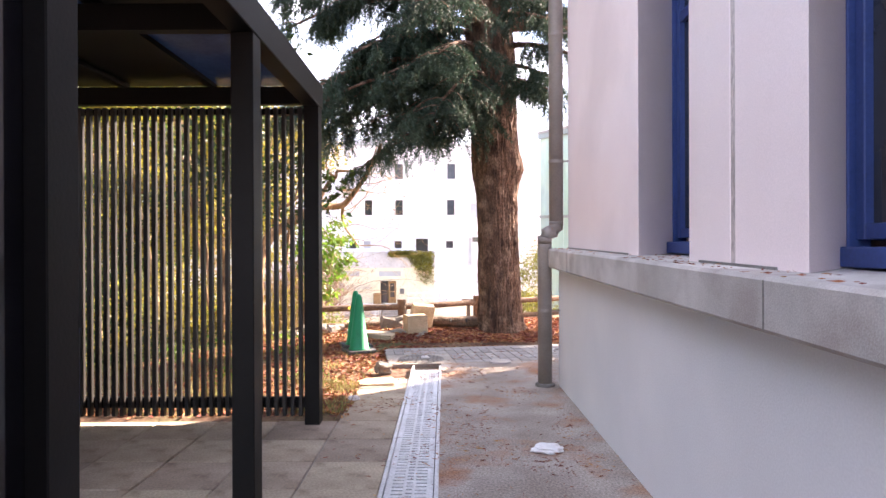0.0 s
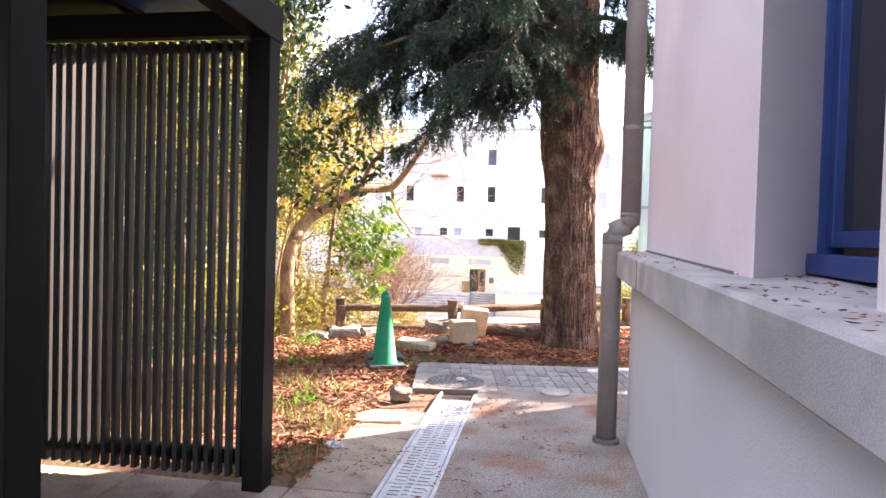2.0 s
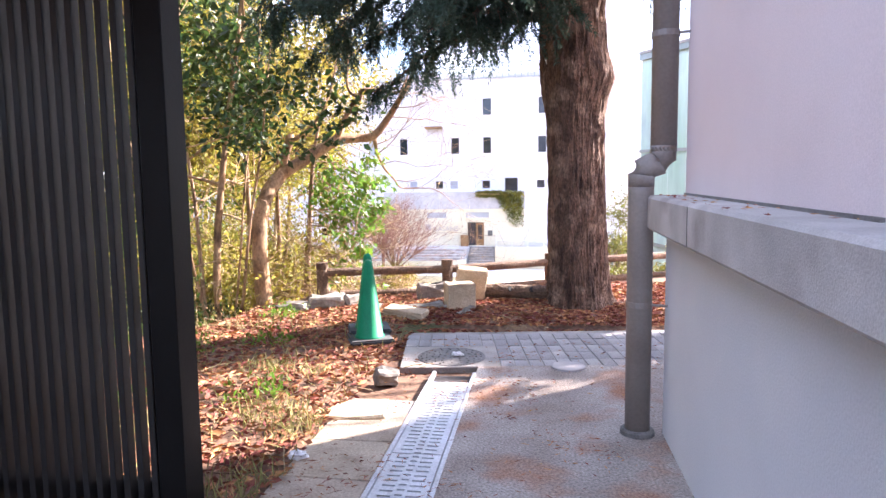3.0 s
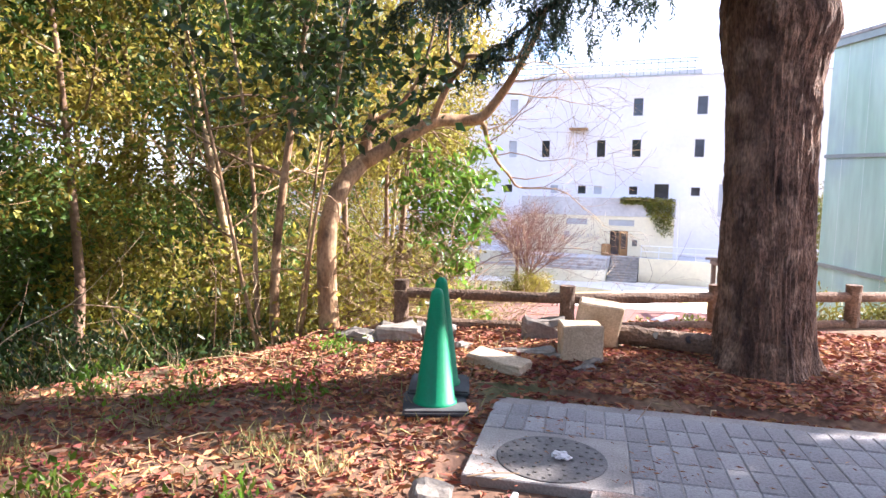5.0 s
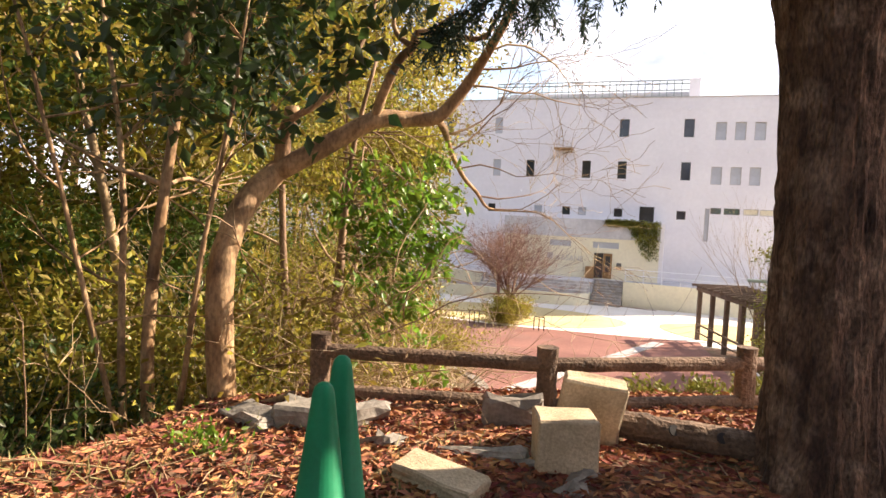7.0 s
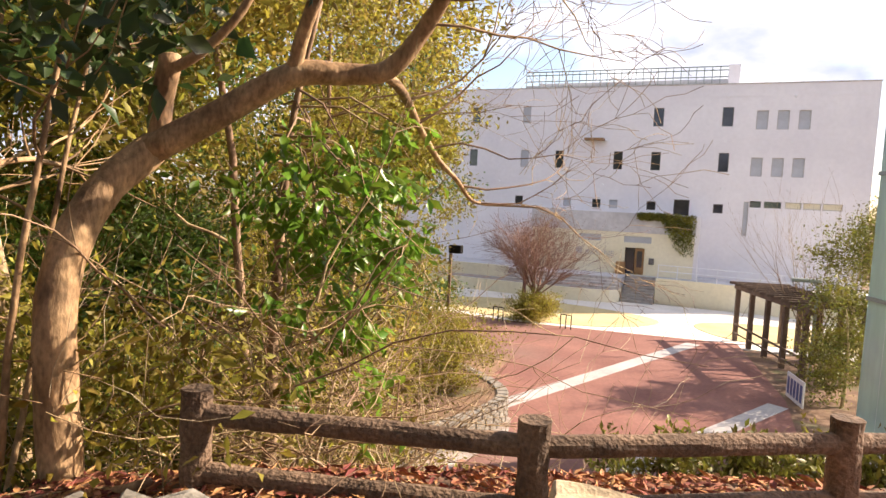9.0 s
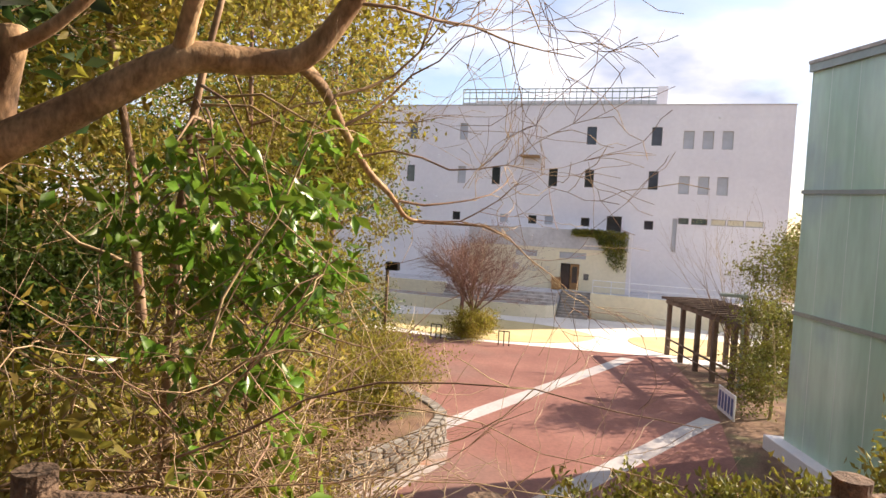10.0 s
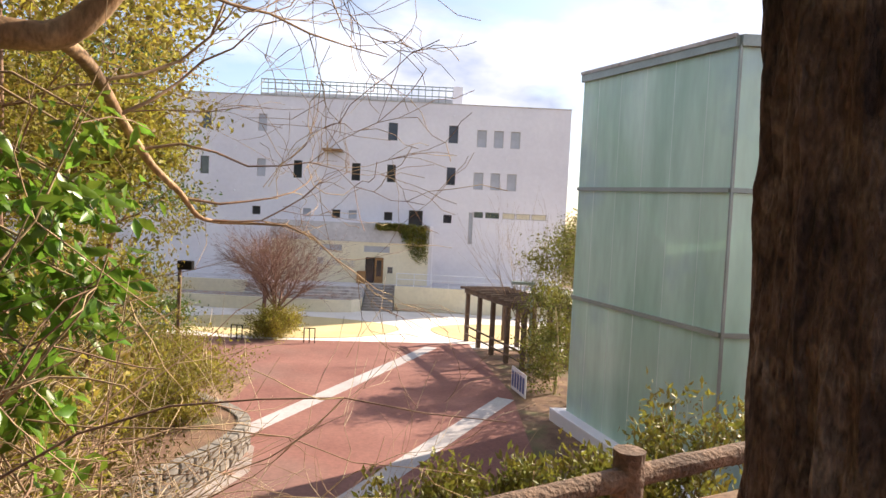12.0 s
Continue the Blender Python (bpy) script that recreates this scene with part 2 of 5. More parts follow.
M_NAVY = mat("navy_plastic", (0.012, 0.018, 0.075), (0.02, 0.028, 0.10), 3, 0.35, 0.02, 50, 0.08)


# ---- mesh helpers ----
def put(name, verts, faces, material, parent=None, label="", smooth=False, m=None):
    me = bpy.data.meshes.new(name)
    me.from_pydata(verts, [], faces)
    me.materials.append(material)
    if smooth:
        me.polygons.foreach_set("use_smooth", [True] * len(me.polygons))
    me.update()
    ob = new(name, me)
    if m is not None:
        ob.matrix_basis = m
    if parent:
        ob.parent = parent
    if label:
        ob["label"] = label
    return ob


def part(name, bm, material, parent=None, label="", smooth=False, m=None):
    me = bpy.data.meshes.new(name)
    bm.to_mesh(me)
    bm.free()
    me.materials.append(material)
    if smooth:
        me.polygons.foreach_set("use_smooth", [True] * len(me.polygons))
    ob = new(name, me)
    if m is not None:
        ob.matrix_basis = m
    if parent:
        ob.parent = parent
    if label:
        ob["label"] = label
    return ob


def empty(name, m, label, category, group="", kind=""):
    ob = new(name)
    ob.matrix_basis = m
    return tagged(ob, label, category, group, kind)


def box(x0, y0, z0, x1, y1, z1, bevel=0.0, segments=1):
    bm = bmesh.new()
    bmesh.ops.create_cube(bm, size=1.0)
    for v in bm.verts:
        v.co = Vector(((x0 + x1) / 2 + v.co.x * (x1 - x0), (y0 + y1) / 2 + v.co.y * (y1 - y0), (z0 + z1) / 2 + v.co.z * (z1 - z0)))
    if bevel:
        bmesh.ops.bevel(bm, geom=bm.edges[:], offset=bevel, segments=segments, affect="EDGES")
    return bm


def prism(outline, z0, z1, bevel=0.0):
    """An upright prism over an outline in the plan."""
    bm = bmesh.new()
    lo = [bm.verts.new((x, y, z0)) for x, y in outline]
    hi = [bm.verts.new((x, y, z1)) for x, y in outline]
    n = len(outline)
    bm.faces.new(lo[::-1])
    bm.faces.new(hi)
    for i in range(n):
        bm.faces.new((lo[i], lo[(i + 1) % n], hi[(i + 1) % n], hi[i]))
    bmesh.ops.recalc_face_normals(bm, faces=bm.faces[:])
    if bevel:
        bmesh.ops.bevel(bm, geom=bm.edges[:], offset=bevel, segments=1, affect="EDGES")
    return bm


def tube(verts, faces, pts, radii, sides=6, rough=0.0, rnd=random, cap=True):
    """Adds a tapered tube along points to the lists."""
    pts = [Vector(p) for p in pts]
    base = len(verts)
    ref = Vector((0.31, 0.17, 0.93))
    for i, p in enumerate(pts):
        d = (pts[min(i + 1, len(pts) - 1)] - pts[max(i - 1, 0)]).normalized()
        u = d.cross(ref)
        if u.length < 0.05:
            u = d.cross(Vector((1, 0, 0)))
        u.normalize()
        w = d.cross(u)
        for k in range(sides):
            a = 2 * math.pi * k / sides
            r = radii[i] * (1 + (rnd.uniform(-rough, rough) if rough else 0))
            verts.append(tuple(p + u * (r * math.cos(a)) + w * (r * math.sin(a))))
    for i in range(len(pts) - 1):
        for k in range(sides):
            a, b = base + i * sides + k, base + i * sides + (k + 1) % sides
            faces.append((a, b, b + sides, a + sides))
    if cap:
        faces.append(tuple(base + k for k in range(sides))[::-1])
        faces.append(tuple(base + (len(pts) - 1) * sides + k for k in range(sides)))


def smooth_path(pts, per=4):
    """A Catmull-Rom line through points."""
    P = [Vector(p) for p in pts]
    P = [P[0] * 2 - P[1]] + P + [P[-1] * 2 - P[-2]]
    out = []
    for i in range(1, len(P) - 2):
        for k in range(per):
            t = k / per
            a, b, c, d = P[i - 1], P[i], P[i + 1], P[i + 2]
            out.append(0.5 * (2 * b + (c - a) * t + (2 * a - 5 * b + 4 * c - d) * t * t + (3 * b - a - 3 * c + d) * t ** 3))
    out.append(P[-2])
    return out


def holed_wall(x0, x1, z0, z1, thick, holes):
    """A wall in the xz plane, front at y 0 and back at y thick, with openings (x0, z0, x1, z1) through it."""
    xs = sorted({x0, x1, *[h[0] for h in holes], *[h[2] for h in holes]})
    zs = sorted({z0, z1, *[h[1] for h in holes], *[h[3] for h in holes]})
    def solid(i, k):
        if i < 0 or k < 0 or i >= len(xs) - 1 or k >= len(zs) - 1:
            return False
        cx, cz = (xs[i] + xs[i + 1]) / 2, (zs[k] + zs[k + 1]) / 2
        return not any(h[0] < cx < h[2] and h[1] < cz < h[3] for h in holes)
    verts, faces, index = [], [], {}
    def vert(x, y, z):
        if (x, y, z) not in index:
            index[(x, y, z)] = len(verts)
            verts.append((x, y, z))
        return index[(x, y, z)]
    for i in range(len(xs) - 1):
        for k in range(len(zs) - 1):
            if not solid(i, k):
                continue
            a, b, c, d = xs[i], xs[i + 1], zs[k], zs[k + 1]
            faces.append((vert(a, 0, c), vert(b, 0, c), vert(b, 0, d), vert(a, 0, d)))
            faces.append((vert(a, thick, d), vert(b, thick, d), vert(b, thick, c), vert(a, thick, c)))
            if not solid(i - 1, k):
                faces.append((vert(a, thick, c), vert(a, 0, c), vert(a, 0, d), vert(a, thick, d)))
            if not solid(i + 1, k):
                faces.append((vert(b, 0, c), vert(b, thick, c), vert(b, thick, d), vert(b, 0, d)))
            if not solid(i, k - 1):
                faces.append((vert(a, thick, c), vert(b, thick, c), vert(b, 0, c), vert(a, 0, c)))
            if not solid(i, k + 1):
                faces.append((vert(a, 0, d), vert(b, 0, d), vert(b, thick, d), vert(a, thick, d)))
    return verts, faces


# ---- ground ----
FENCE_POSTS = [(-1.92, 9.60), (-0.50, 9.98), (0.72, 10.72), (1.93, 11.38), (3.15, 12.06)]
FN = Vector((-0.424, 0.906))
PLAZA = -5.6


def step(a, b, v):
    t = min(1.0, max(0.0, (v - a) / (b - a)))
    return t * t * (3 - 2 * t)


def ground_z(x, y):
    """Height of the natural ground: a terrace, falling away beyond the fence and towards the wood."""
    s = (x + 0.53) * FN.x + (y - 10.0) * FN.y
    z = 0.09 * step(-2.2, -0.6, s) * step(-3.0, -1.0, x)
    z -= 0.62 * max(0.0, s - 0.35)
    left = max(0.0, -2.50 - 0.5 * max(0.0, 8.6 - max(y, 5.0)) - x)
    z -= min(0.95 * left * step(0.0, 0.4, left), 1.2 + 0.33 * left)
    if x < -7.5 and y < 60:
        z = max(z, -3.2 + 0.12 * (-7.5 - x) - 0.12 * max(0, y - 14))
    return max(z, PLAZA - 0.06) + 0.02 * (noise.noise((x * 1.7, y * 1.7, 0)) if y < 30 else 0) * step(-0.2, 1.0, max(s, -x - 0.9, y - 8.2))


def axis(lo, hi, fine_lo, fine_hi, fine_step):
    out, v, s = [], fine_lo, fine_step
    while v > lo:
        out.append(v)
        s *= 1.22
        v -= s
    out = [lo] + out[::-1]
    v = fine_lo + fine_step
    while v < fine_hi:
        out.append(v)
        v += fine_step
    s = fine_step
    while v < hi:
        out.append(v)
        s *= 1.22
        v += s
    return out + [hi]


SLAB = pose(-0.46, 7.16, 0, 0, 0, 8.2)


def on_slab(x, y, grow_by=0.0):
    """Whether a place lies on the turned patch of brick paving at the walkway's end."""
    q = SLAB.inverted() @ Vector((x, y, 0))
    return -grow_by < q.x < 3.9 and q.y < 1.17 + grow_by and (q.y > -0.02 or x > -0.2)


def sunk(x, y):
    """How far the bare ground lies below the paving laid on it."""
    return 0.05 if (y < 4.8 or (y < 7.2 and x > -0.6) or (y < 9.2 and on_slab(x, y, 0.1))) else 0.0


gx, gy = axis(-2000, 2000, -7, 5, 0.16), axis(-600, 3000, 3, 22, 0.16)
gv = [(x, y, ground_z(x, y) - sunk(x, y)) for y in gy for x in gx]
gw = len(gx)
gf = [(j * gw + i, j * gw + i + 1, (j + 1) * gw + i + 1, (j + 1) * gw + i) for j in range(len(gy) - 1) for i in range(gw - 1)]
ground = tagged(put("ground", gv, gf, M_SOIL, smooth=True), "bare brown soil bank under leaf litter", "ground", kind="structure")

# asphalt strip between the drain and the wall
road = tagged(part("pavement", prism([(0.13, -4.0), (1.25, -4.0), (1.25, 6.1), (2.89, 6.1), (2.89, 7.64), (0.13, 7.245)], -0.12, 0.0), M_WALKWAY), "worn grey walkway stained with needles", "pavement", kind="structure")
bed = tagged(part("pavement", box(-4.6, -4.0, -0.14, -0.19, 4.86, -0.012), M_CONC), "mortar bed under concrete flags", "pavement", kind="structure")
bed2 = tagged(part("pavement", box(-0.62, 4.86, -0.14, -0.19, 6.46, -0.012), M_CONC), "mortar bed under concrete flags", "pavement", kind="structure")
slab_bed = tagged(part("pavement", box(0.0, 0.0, -0.14, 3.9, 1.17, -0.008), M_CONC, m=SLAB), "mortar bed under paving bricks", "pavement", kind="structure")

# ---- rendered building beside the walkway ----
def tilted(bm):
    """The ledge falls gently along the wall."""
    for w in bm.verts:
        w.co.z += 0.02 * (w.co.y - 5.0)
    return bm


wall = tagged(part("wall_east", tilted(box(1.25, -6.0, -0.3, 1.9, 6.06, 1.098)), M_PLINTH), "white painted rendered plinth wall", "wall", kind="structure")
ledge = tagged(part("ledge", tilted(box(1.14, -6.0, 1.098, 1.95, 6.08, 1.275, 0.014)), M_LEDGE), "weathered grey concrete ledge with needles", "ledge", kind="structure")


for jy in (5.1, 2.03, -1.0):
    jz = 0.02 * (jy - 5.0)
    part("joint", box(1.1375, jy - 0.003, 1.11 + jz, 1.141, jy + 0.003, 1.262 + jz), M_LEDGE_JOINT, ledge)


def pier(yc, far=0.0):
    """A faceted pier on the ledge, centred at yc, with a stained joint down its middle; the end pier runs on to far."""
    o = [(1.74, yc - 0.12), (1.352, yc - 0.50), (1.34, yc - 0.34), (1.332, yc - 0.022), (1.352, yc - 0.014), (1.352, yc + 0.014), (1.332, yc + 0.022)]
    if far:
        o = o[:3] + [(1.334, yc)]
    o += [(1.335, far), (1.74, far)] if far else [(1.34, yc + 0.34), (1.352, yc + 0.50), (1.74, yc + 0.12)]
    z0 = 1.24 + 0.02 * (yc - 5.0)
    ob = tagged(part("pier", prism(o, z0, 7.2, 0.003), M_PINK), "pale pink rendered pier on the ledge", "pier", "piers of the building", "structure")
    if not far:
        part("joint", box(1.336, yc - 0.0205, z0 + 0.02, 1.351, yc + 0.0205, 7.19), M_JOINT, ob, "stained sealant joint")
    # thin dark strip standing slightly proud along the pier's foot
    part("base_strip", tilted(prism([(1.328, yc - 0.33), (1.328, (far or yc + 0.33)), (1.40, (far or yc + 0.33)), (1.40, yc - 0.33)], 1.268, 1.286)), M_LEDGE_JOINT, ob, "thin dark strip along the foot of the pier")
    return ob


PIERS = [4.45, 2.655, 0.86, -0.935, -2.73, -4.525]
for k, yc in enumerate(PIERS):
    pier(yc, 6.03 if k == 0 else 0.0)
tagged(part("wall_upper", box(1.74, -6.0, 6.2, 1.9, 6.03, 7.2), M_PINK), "pale pink rendered wall above the windows", "wall", kind="structure")
tagged(part("wall_back", box(1.9, -6.0, -0.3, 2.0, 6.03, 7.2), M_PINK), "plain inner wall", "wall", kind="structure")
tagged(part("wall_north", box(2.0, 5.87, -0.3, 9.0, 6.03, 7.2), M_PINK), "pale pink rendered end wall", "wall", kind="structure")
tagged(part("wall_south", box(2.0, -6.0, -0.3, 9.0, -5.84, 7.2), M_PINK), "pale pink rendered end wall", "wall", kind="structure")
# Added block out of view; its corner sets the walkway's shadow edge.
tagged(part("wall_shade_block", box(2.9, 6.032, -0.3, 9.0, 8.4, 8.4), M_PINK), "unseen pale pink block added to shade the walkway", "wall", kind="structure")
tagged(part("roof", box(1.2, -6.1, 7.2, 9.0, 6.1, 7.4), M_LEDGE), "flat concrete roof edge", "roof", kind="structure")
for i in range(len(PIERS) - 1):
    a, b = PIERS[i + 1] + 0.125, PIERS[i] - 0.125
    win = empty("window_%d" % (i + 1), pose(1.745, a, 1.278 + 0.02 * (b - 5.0)), "tall dark window with a blue painted frame", "window", kind="structure")
    w = b - a
    for y0, y1 in ((0.0, 0.07), (w - 0.07, w)):
        part("window_frame", box(-0.07, y0, 0.0, 0.02, y1, 4.9, 0.005), M_BLUE, win)
    for y0, y1 in ((0.075, 0.125), (w - 0.125, w - 0.075), (w / 2 - 0.035, w / 2 + 0.035)):
        part("casement_stile", box(-0.045, y0, 0.10, 0.015, y1, 4.88, 0.004), M_BLUE, win)
    for z0, z1 in ((0.10, 0.16), (1.5, 1.57)):
        part("casement_rail", box(-0.042, 0.126, z0, 0.012, w - 0.126, z1, 0.004), M_BLUE, win)
    part("window_sill", box(-0.13, 0.0, 0.0, 0.02, w, 0.075, 0.006), M_BLUE, win)
    for y0, y1 in ((0.126, w / 2 - 0.036), (w / 2 + 0.036, w - 0.126)):
        part("pane", box(-0.012, y0, 0.161, 0.0, y1, 4.88), M_GLASS_DARK, win)

# downpipe with an offset elbow over the ledge
pipe = empty("downpipe", pose(1.115, 6.05, 0), "grey-brown metal downpipe stepping out over the ledge", "pipe")
v, f = [], []
tube(v, f, [(0, 0, 0.0), (0, 0, 1.30), (0, 0, 1.37)], [0.066] * 3, 20)
put("lower_pipe", v, f, M_PIPE, pipe, smooth=True)
v, f = [], []
tube(v, f, [(0, 0, 0.0), (0, 0, 0.022), (0, 0, 0.030)], [0.092, 0.090, 0.080], 24)
put("collar", v, f, M_IRON, pipe, "grey metal collar at the ground")
v, f = [], []
tube(v, f, [(0, 0, 1.34), (0, 0, 1.40), (0.012, 0, 1.432), (0.045, 0, 1.448), (0.085, 0, 1.462), (0.108, 0, 1.49), (0.11, 0, 1.55)], [0.068, 0.068, 0.066, 0.064, 0.066, 0.068, 0.068], 20)
put("elbow", v, f, M_PIPE, pipe, smooth=True)
v, f = [], []
tube(v, f, [(0.11, 0, 1.52), (0.11, 0, 4), (0.11, 0, 7.2)], [0.066] * 3, 20)
put("upper_pipe", v, f, M_PIPE, pipe, smooth=True)
for z, x in ((0.70, 0.0), (2.10, 0.11), (3.3, 0.11), (4.6, 0.11)):
    v, f = [], []
    tube(v, f, [(x, 0, z), (x, 0, z + 0.03)], [0.070, 0.070], 20)
    tube(v, f, [(x + 0.05, -0.03, z + 0.015), (x + 0.16, -0.06, z + 0.015)], [0.008, 0.008], 6)
    put("bracket", v, f, M_PIPE, pipe)

# ---- pergola shelter with a slatted screen ----
pergola = empty("shelter", pose(0, 0, 0), "black aluminium shelter with slatted screen and smoked roof panels", "shelter")
PY = (0.045, 1.635, 3.225, 4.815)
for x in (-0.815, -3.6):
    for y in PY:
        part("post", box(x - 0.055, y - 0.065, -0.05, x + 0.055, y + 0.065, 2.36, 0.004), M_BLACK, pergola)
for x in (-0.815, -3.6):
    part("beam", box(x - 0.06, -0.6, 2.36, x + 0.06, 4.90, 2.54, 0.004), M_BLACK, pergola)
for y in PY:
    part("cross_beam", box(-3.54, y - 0.035, 2.38, -0.876, y + 0.035, 2.51, 0.003), M_BLACK, pergola)
for i in range(5):
    x = -0.9 - 0.66 * i
    part("rafter", box(x - 0.05, -0.6, 2.515, x + 0.01, 4.88, 2.55, 0.002), M_BLACK, pergola)
for k in range(4):
    for i in range(4):
        x1, y0 = -0.95 - 0.66 * i, -0.5 + 1.36 * k
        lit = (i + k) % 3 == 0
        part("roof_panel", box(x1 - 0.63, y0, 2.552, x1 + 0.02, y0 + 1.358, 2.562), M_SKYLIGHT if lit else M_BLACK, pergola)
first = part("slat", box(-0.0135, -0.026, 0.06, 0.0135, 0.020, 2.355, 0.002), M_SLAT, pergola, m=pose(-0.905, 4.80, 0))
for i in range(1, 44):
    s = new("slat", first.data)
    s.parent, s.matrix_basis = pergola, pose(-0.905 - 0.0605 * i, 4.80, 0)
part("rail", box(-3.55, 4.822, 0.11, -0.876, 4.862, 0.19, 0.003), M_BLACK, pergola)
part("rail", box(-3.55, 4.822, 2.31, -0.876, 4.862, 2.355, 0.003), M_BLACK, pergola)
part("lamp_box", box(-2.35, 2.95, 2.29, -1.75, 3.12, 2.378, 0.01), M_LEDGE, pergola, "grey ceiling light fitting")
part("side_panel", box(-0.822, 0.112, 0.10, -0.812, 1.568, 2.34, 0.002), M_SMOKED, pergola, "dark smoked side panel")
for z in (0.06, 2.30):
    part("panel_rail", box(-0.835, 0.111, z, -0.795, 1.569, z + 0.05, 0.002), M_BLACK, pergola)

# ---- far building ----
BY = 62.0
bldg = empty("far_building", pose(0, BY, 0), "long white four-storey building with small windows", "building")
holes, wins = [], []
def hole(cx, cz, w, h, kind):
    holes.append((cx - w / 2, cz - h / 2, cx + w / 2, cz + h / 2))
    wins.append((cx, cz, w, h, kind))
for x in (-4.24, 0.91):
    hole(x, 8.85, 0.80, 1.5, "dark")
for x in (-20.0, -15.3, -24.4, -28.5):
    hole(x, 9.1, 0.75, 1.45, "blind" if x == -15.3 else "dark")
for x in (3.33, 4.77, 6.2):
    hole(x, 8.6, 0.82, 1.45, "blind")
for x in (-20.1, -15.3, -12.2, -7.25, -4.24, 0.85, -24.4, -28.5):
    hole(x, 5.3, 0.75, 1.5, "blind" if x == -15.3 else "dark")
for x in (3.2, 4.65, 6.05):
    hole(x, 5.0, 0.82, 1.45, "blind")
for x, k in ((-8.8, "dark"), (-7.4, "blind"), (-4.35, "dark"), (0.72, "dark"), (-15.6, "dark"), (-11.3, "blind"), (-20.2, "dark")):
    hole(x, 1.65, 0.72, 0.72, k)
hole(-2.0, 1.5, 1.2, 1.5, "dark")
hole(2.72, 0.95, 0.36, 2.7, "blind")
for i, (a, b) in enumerate(((2.95, 3.75), (3.95, 5.15), (5.4, 6.5), (6.6, 7.8), (7.9, 9.2))):
    hole((a + b) / 2, 2.12, b - a, 0.5, "dark" if i < 2 else "cream")
v, f = holed_wall(-40.0, 10.85, -6.0, 11.35, 0.35, holes)
put("front_wall", v, f, M_WHITE_FAR, bldg)
part("back_wall", box(-40.0, 13.7, -6.0, 10.85, 14.0, 11.35), M_WHITE_FAR, bldg)
part("side_wall", box(10.5, 0.35, -6.0, 10.85, 13.7, 11.35), M_WHITE_FAR, bldg)
part("side_wall", box(-40.0, 0.35, -6.0, -39.65, 13.7, 11.35), M_WHITE_FAR, bldg)
part("roof", box(-39.65, 0.35, 11.0, 10.5, 13.7, 11.2), M_GREYWALL, bldg)
part("coping", box(-40.05, -0.05, 11.35, 10.9, 0.4, 11.43, 0.01), M_LEDGE, bldg)
for cx, cz, w, h, kind in wins:
    wn_ = empty("window", pose(cx, 0.14, cz), "", "")
    wn_.parent = bldg
    part("pane", box(-w / 2 + 0.05, 0.03, -h / 2 + 0.05, w / 2 - 0.05, 0.06, h / 2 - 0.05), {"dark": M_GLASS_DARK, "blind": M_SHADE, "cream": M_CREAM}[kind], wn_)
    v, f = holed_wall(-w / 2, w / 2, -h / 2, h / 2, 0.08, [(-w / 2 + 0.05, -h / 2 + 0.05, w / 2 - 0.05, h / 2 - 0.05)])
    put("frame", v, f, M_IRON if kind == "dark" else M_LEDGE, wn_)
for z in (10.55, 7.1, 3.45):
    for x in np.arange(-36, 10, 0.1)[::46]:
        part("vent_hood", box(x, -0.12, z - 0.25, x + 0.16, 0.0, z - 0.1, 0.02), M_WHITE, bldg)
for z in (10.4, 7.15, 3.5):
    part("joint_strip", box(-40, -0.02, z, 10.85, 0.0, z + 0.05), M_WHITE_FAR, bldg)
part("balcony", box(-10.0, -0.9, 6.9, -8.4, 0.0, 7.08, 0.02), M_DOOR_WOOD, bldg, "small rusty balcony slab")
# screened plant enclosure on the roof
pent = empty("roof_enclosure", pose(0, BY + 3.0, 11.2), "grey louvred plant enclosure on the roof", "enclosure")
for i in range(28):
    x = -16.4 + i * 0.61
    part("post", box(x, 0, 0, x + 0.07, 0.08, 2.2), M_ALU, pent)
for z in (0.05, 0.75, 1.3, 1.85, 2.15):
    part("rail", box(-16.4, 0.02, z, 0.75, 0.10, z + 0.08), M_ALU, pent)
part("louvre_panel", box(-16.4, 0.12, 0.0, 0.75, 0.16, 1.0), M_GREYWALL, pent)
part("side_panel", box(0.75, 0.0, 0.0, 1.6, 5.0, 2.3), M_WHITE_FAR, pent)
part("backing_panel", box(-16.4, 5.0, 0.0, 0.75, 5.1, 2.1), M_GREYWALL, pent)

# low annex with the doorway, terrace and steps
annex = empty("annex", pose(0, BY, 0), "cream and grey single-storey annex with a glazed double door", "building")
v, f = holed_wall(-13.5, -0.75, -3.9, 0.95, 0.3, [(-5.85, -3.86, -4.35, -1.75), (-9.6, -1.35, -7.8, -0.85), (-6.0, -1.35, -3.9, -0.85)])
put("annex_wall", v, f, M_CREAM, annex, m=pose(0, -2.6, 0))
part("parapet", box(-13.6, -2.66, -0.55, -0.7, -2.602, 1.0, 0.01), M_GREYWALL, annex, "grey stained concrete parapet band")
part("annex_roof", box(-13.5, -2.3, 0.6, -0.75, 0.0, 0.8), M_GREYWALL, annex)
part("annex_side", box(-0.75, -2.6, -3.9, -0.45, 0.0, 0.95), M_WHITE_FAR, annex)
part("annex_side", box(-13.5, -2.3, -3.9, -13.2, 0.0, 0.6), M_GREYWALL, annex)
for x in (-5.85, -5.1):
    d = part("door", box(x + 0.02, -2.5, -3.86, x + 0.73, -2.44, -1.78, 0.01), M_DOOR_WOOD if x > -5.5 else M_GLASS_DARK, annex, "timber and glass entrance door")
    part("door_glass", box(x + 0.18, -2.52, -3.3, x + 0.58, -2.502, -2.0), M_GLASS_DARK, d)
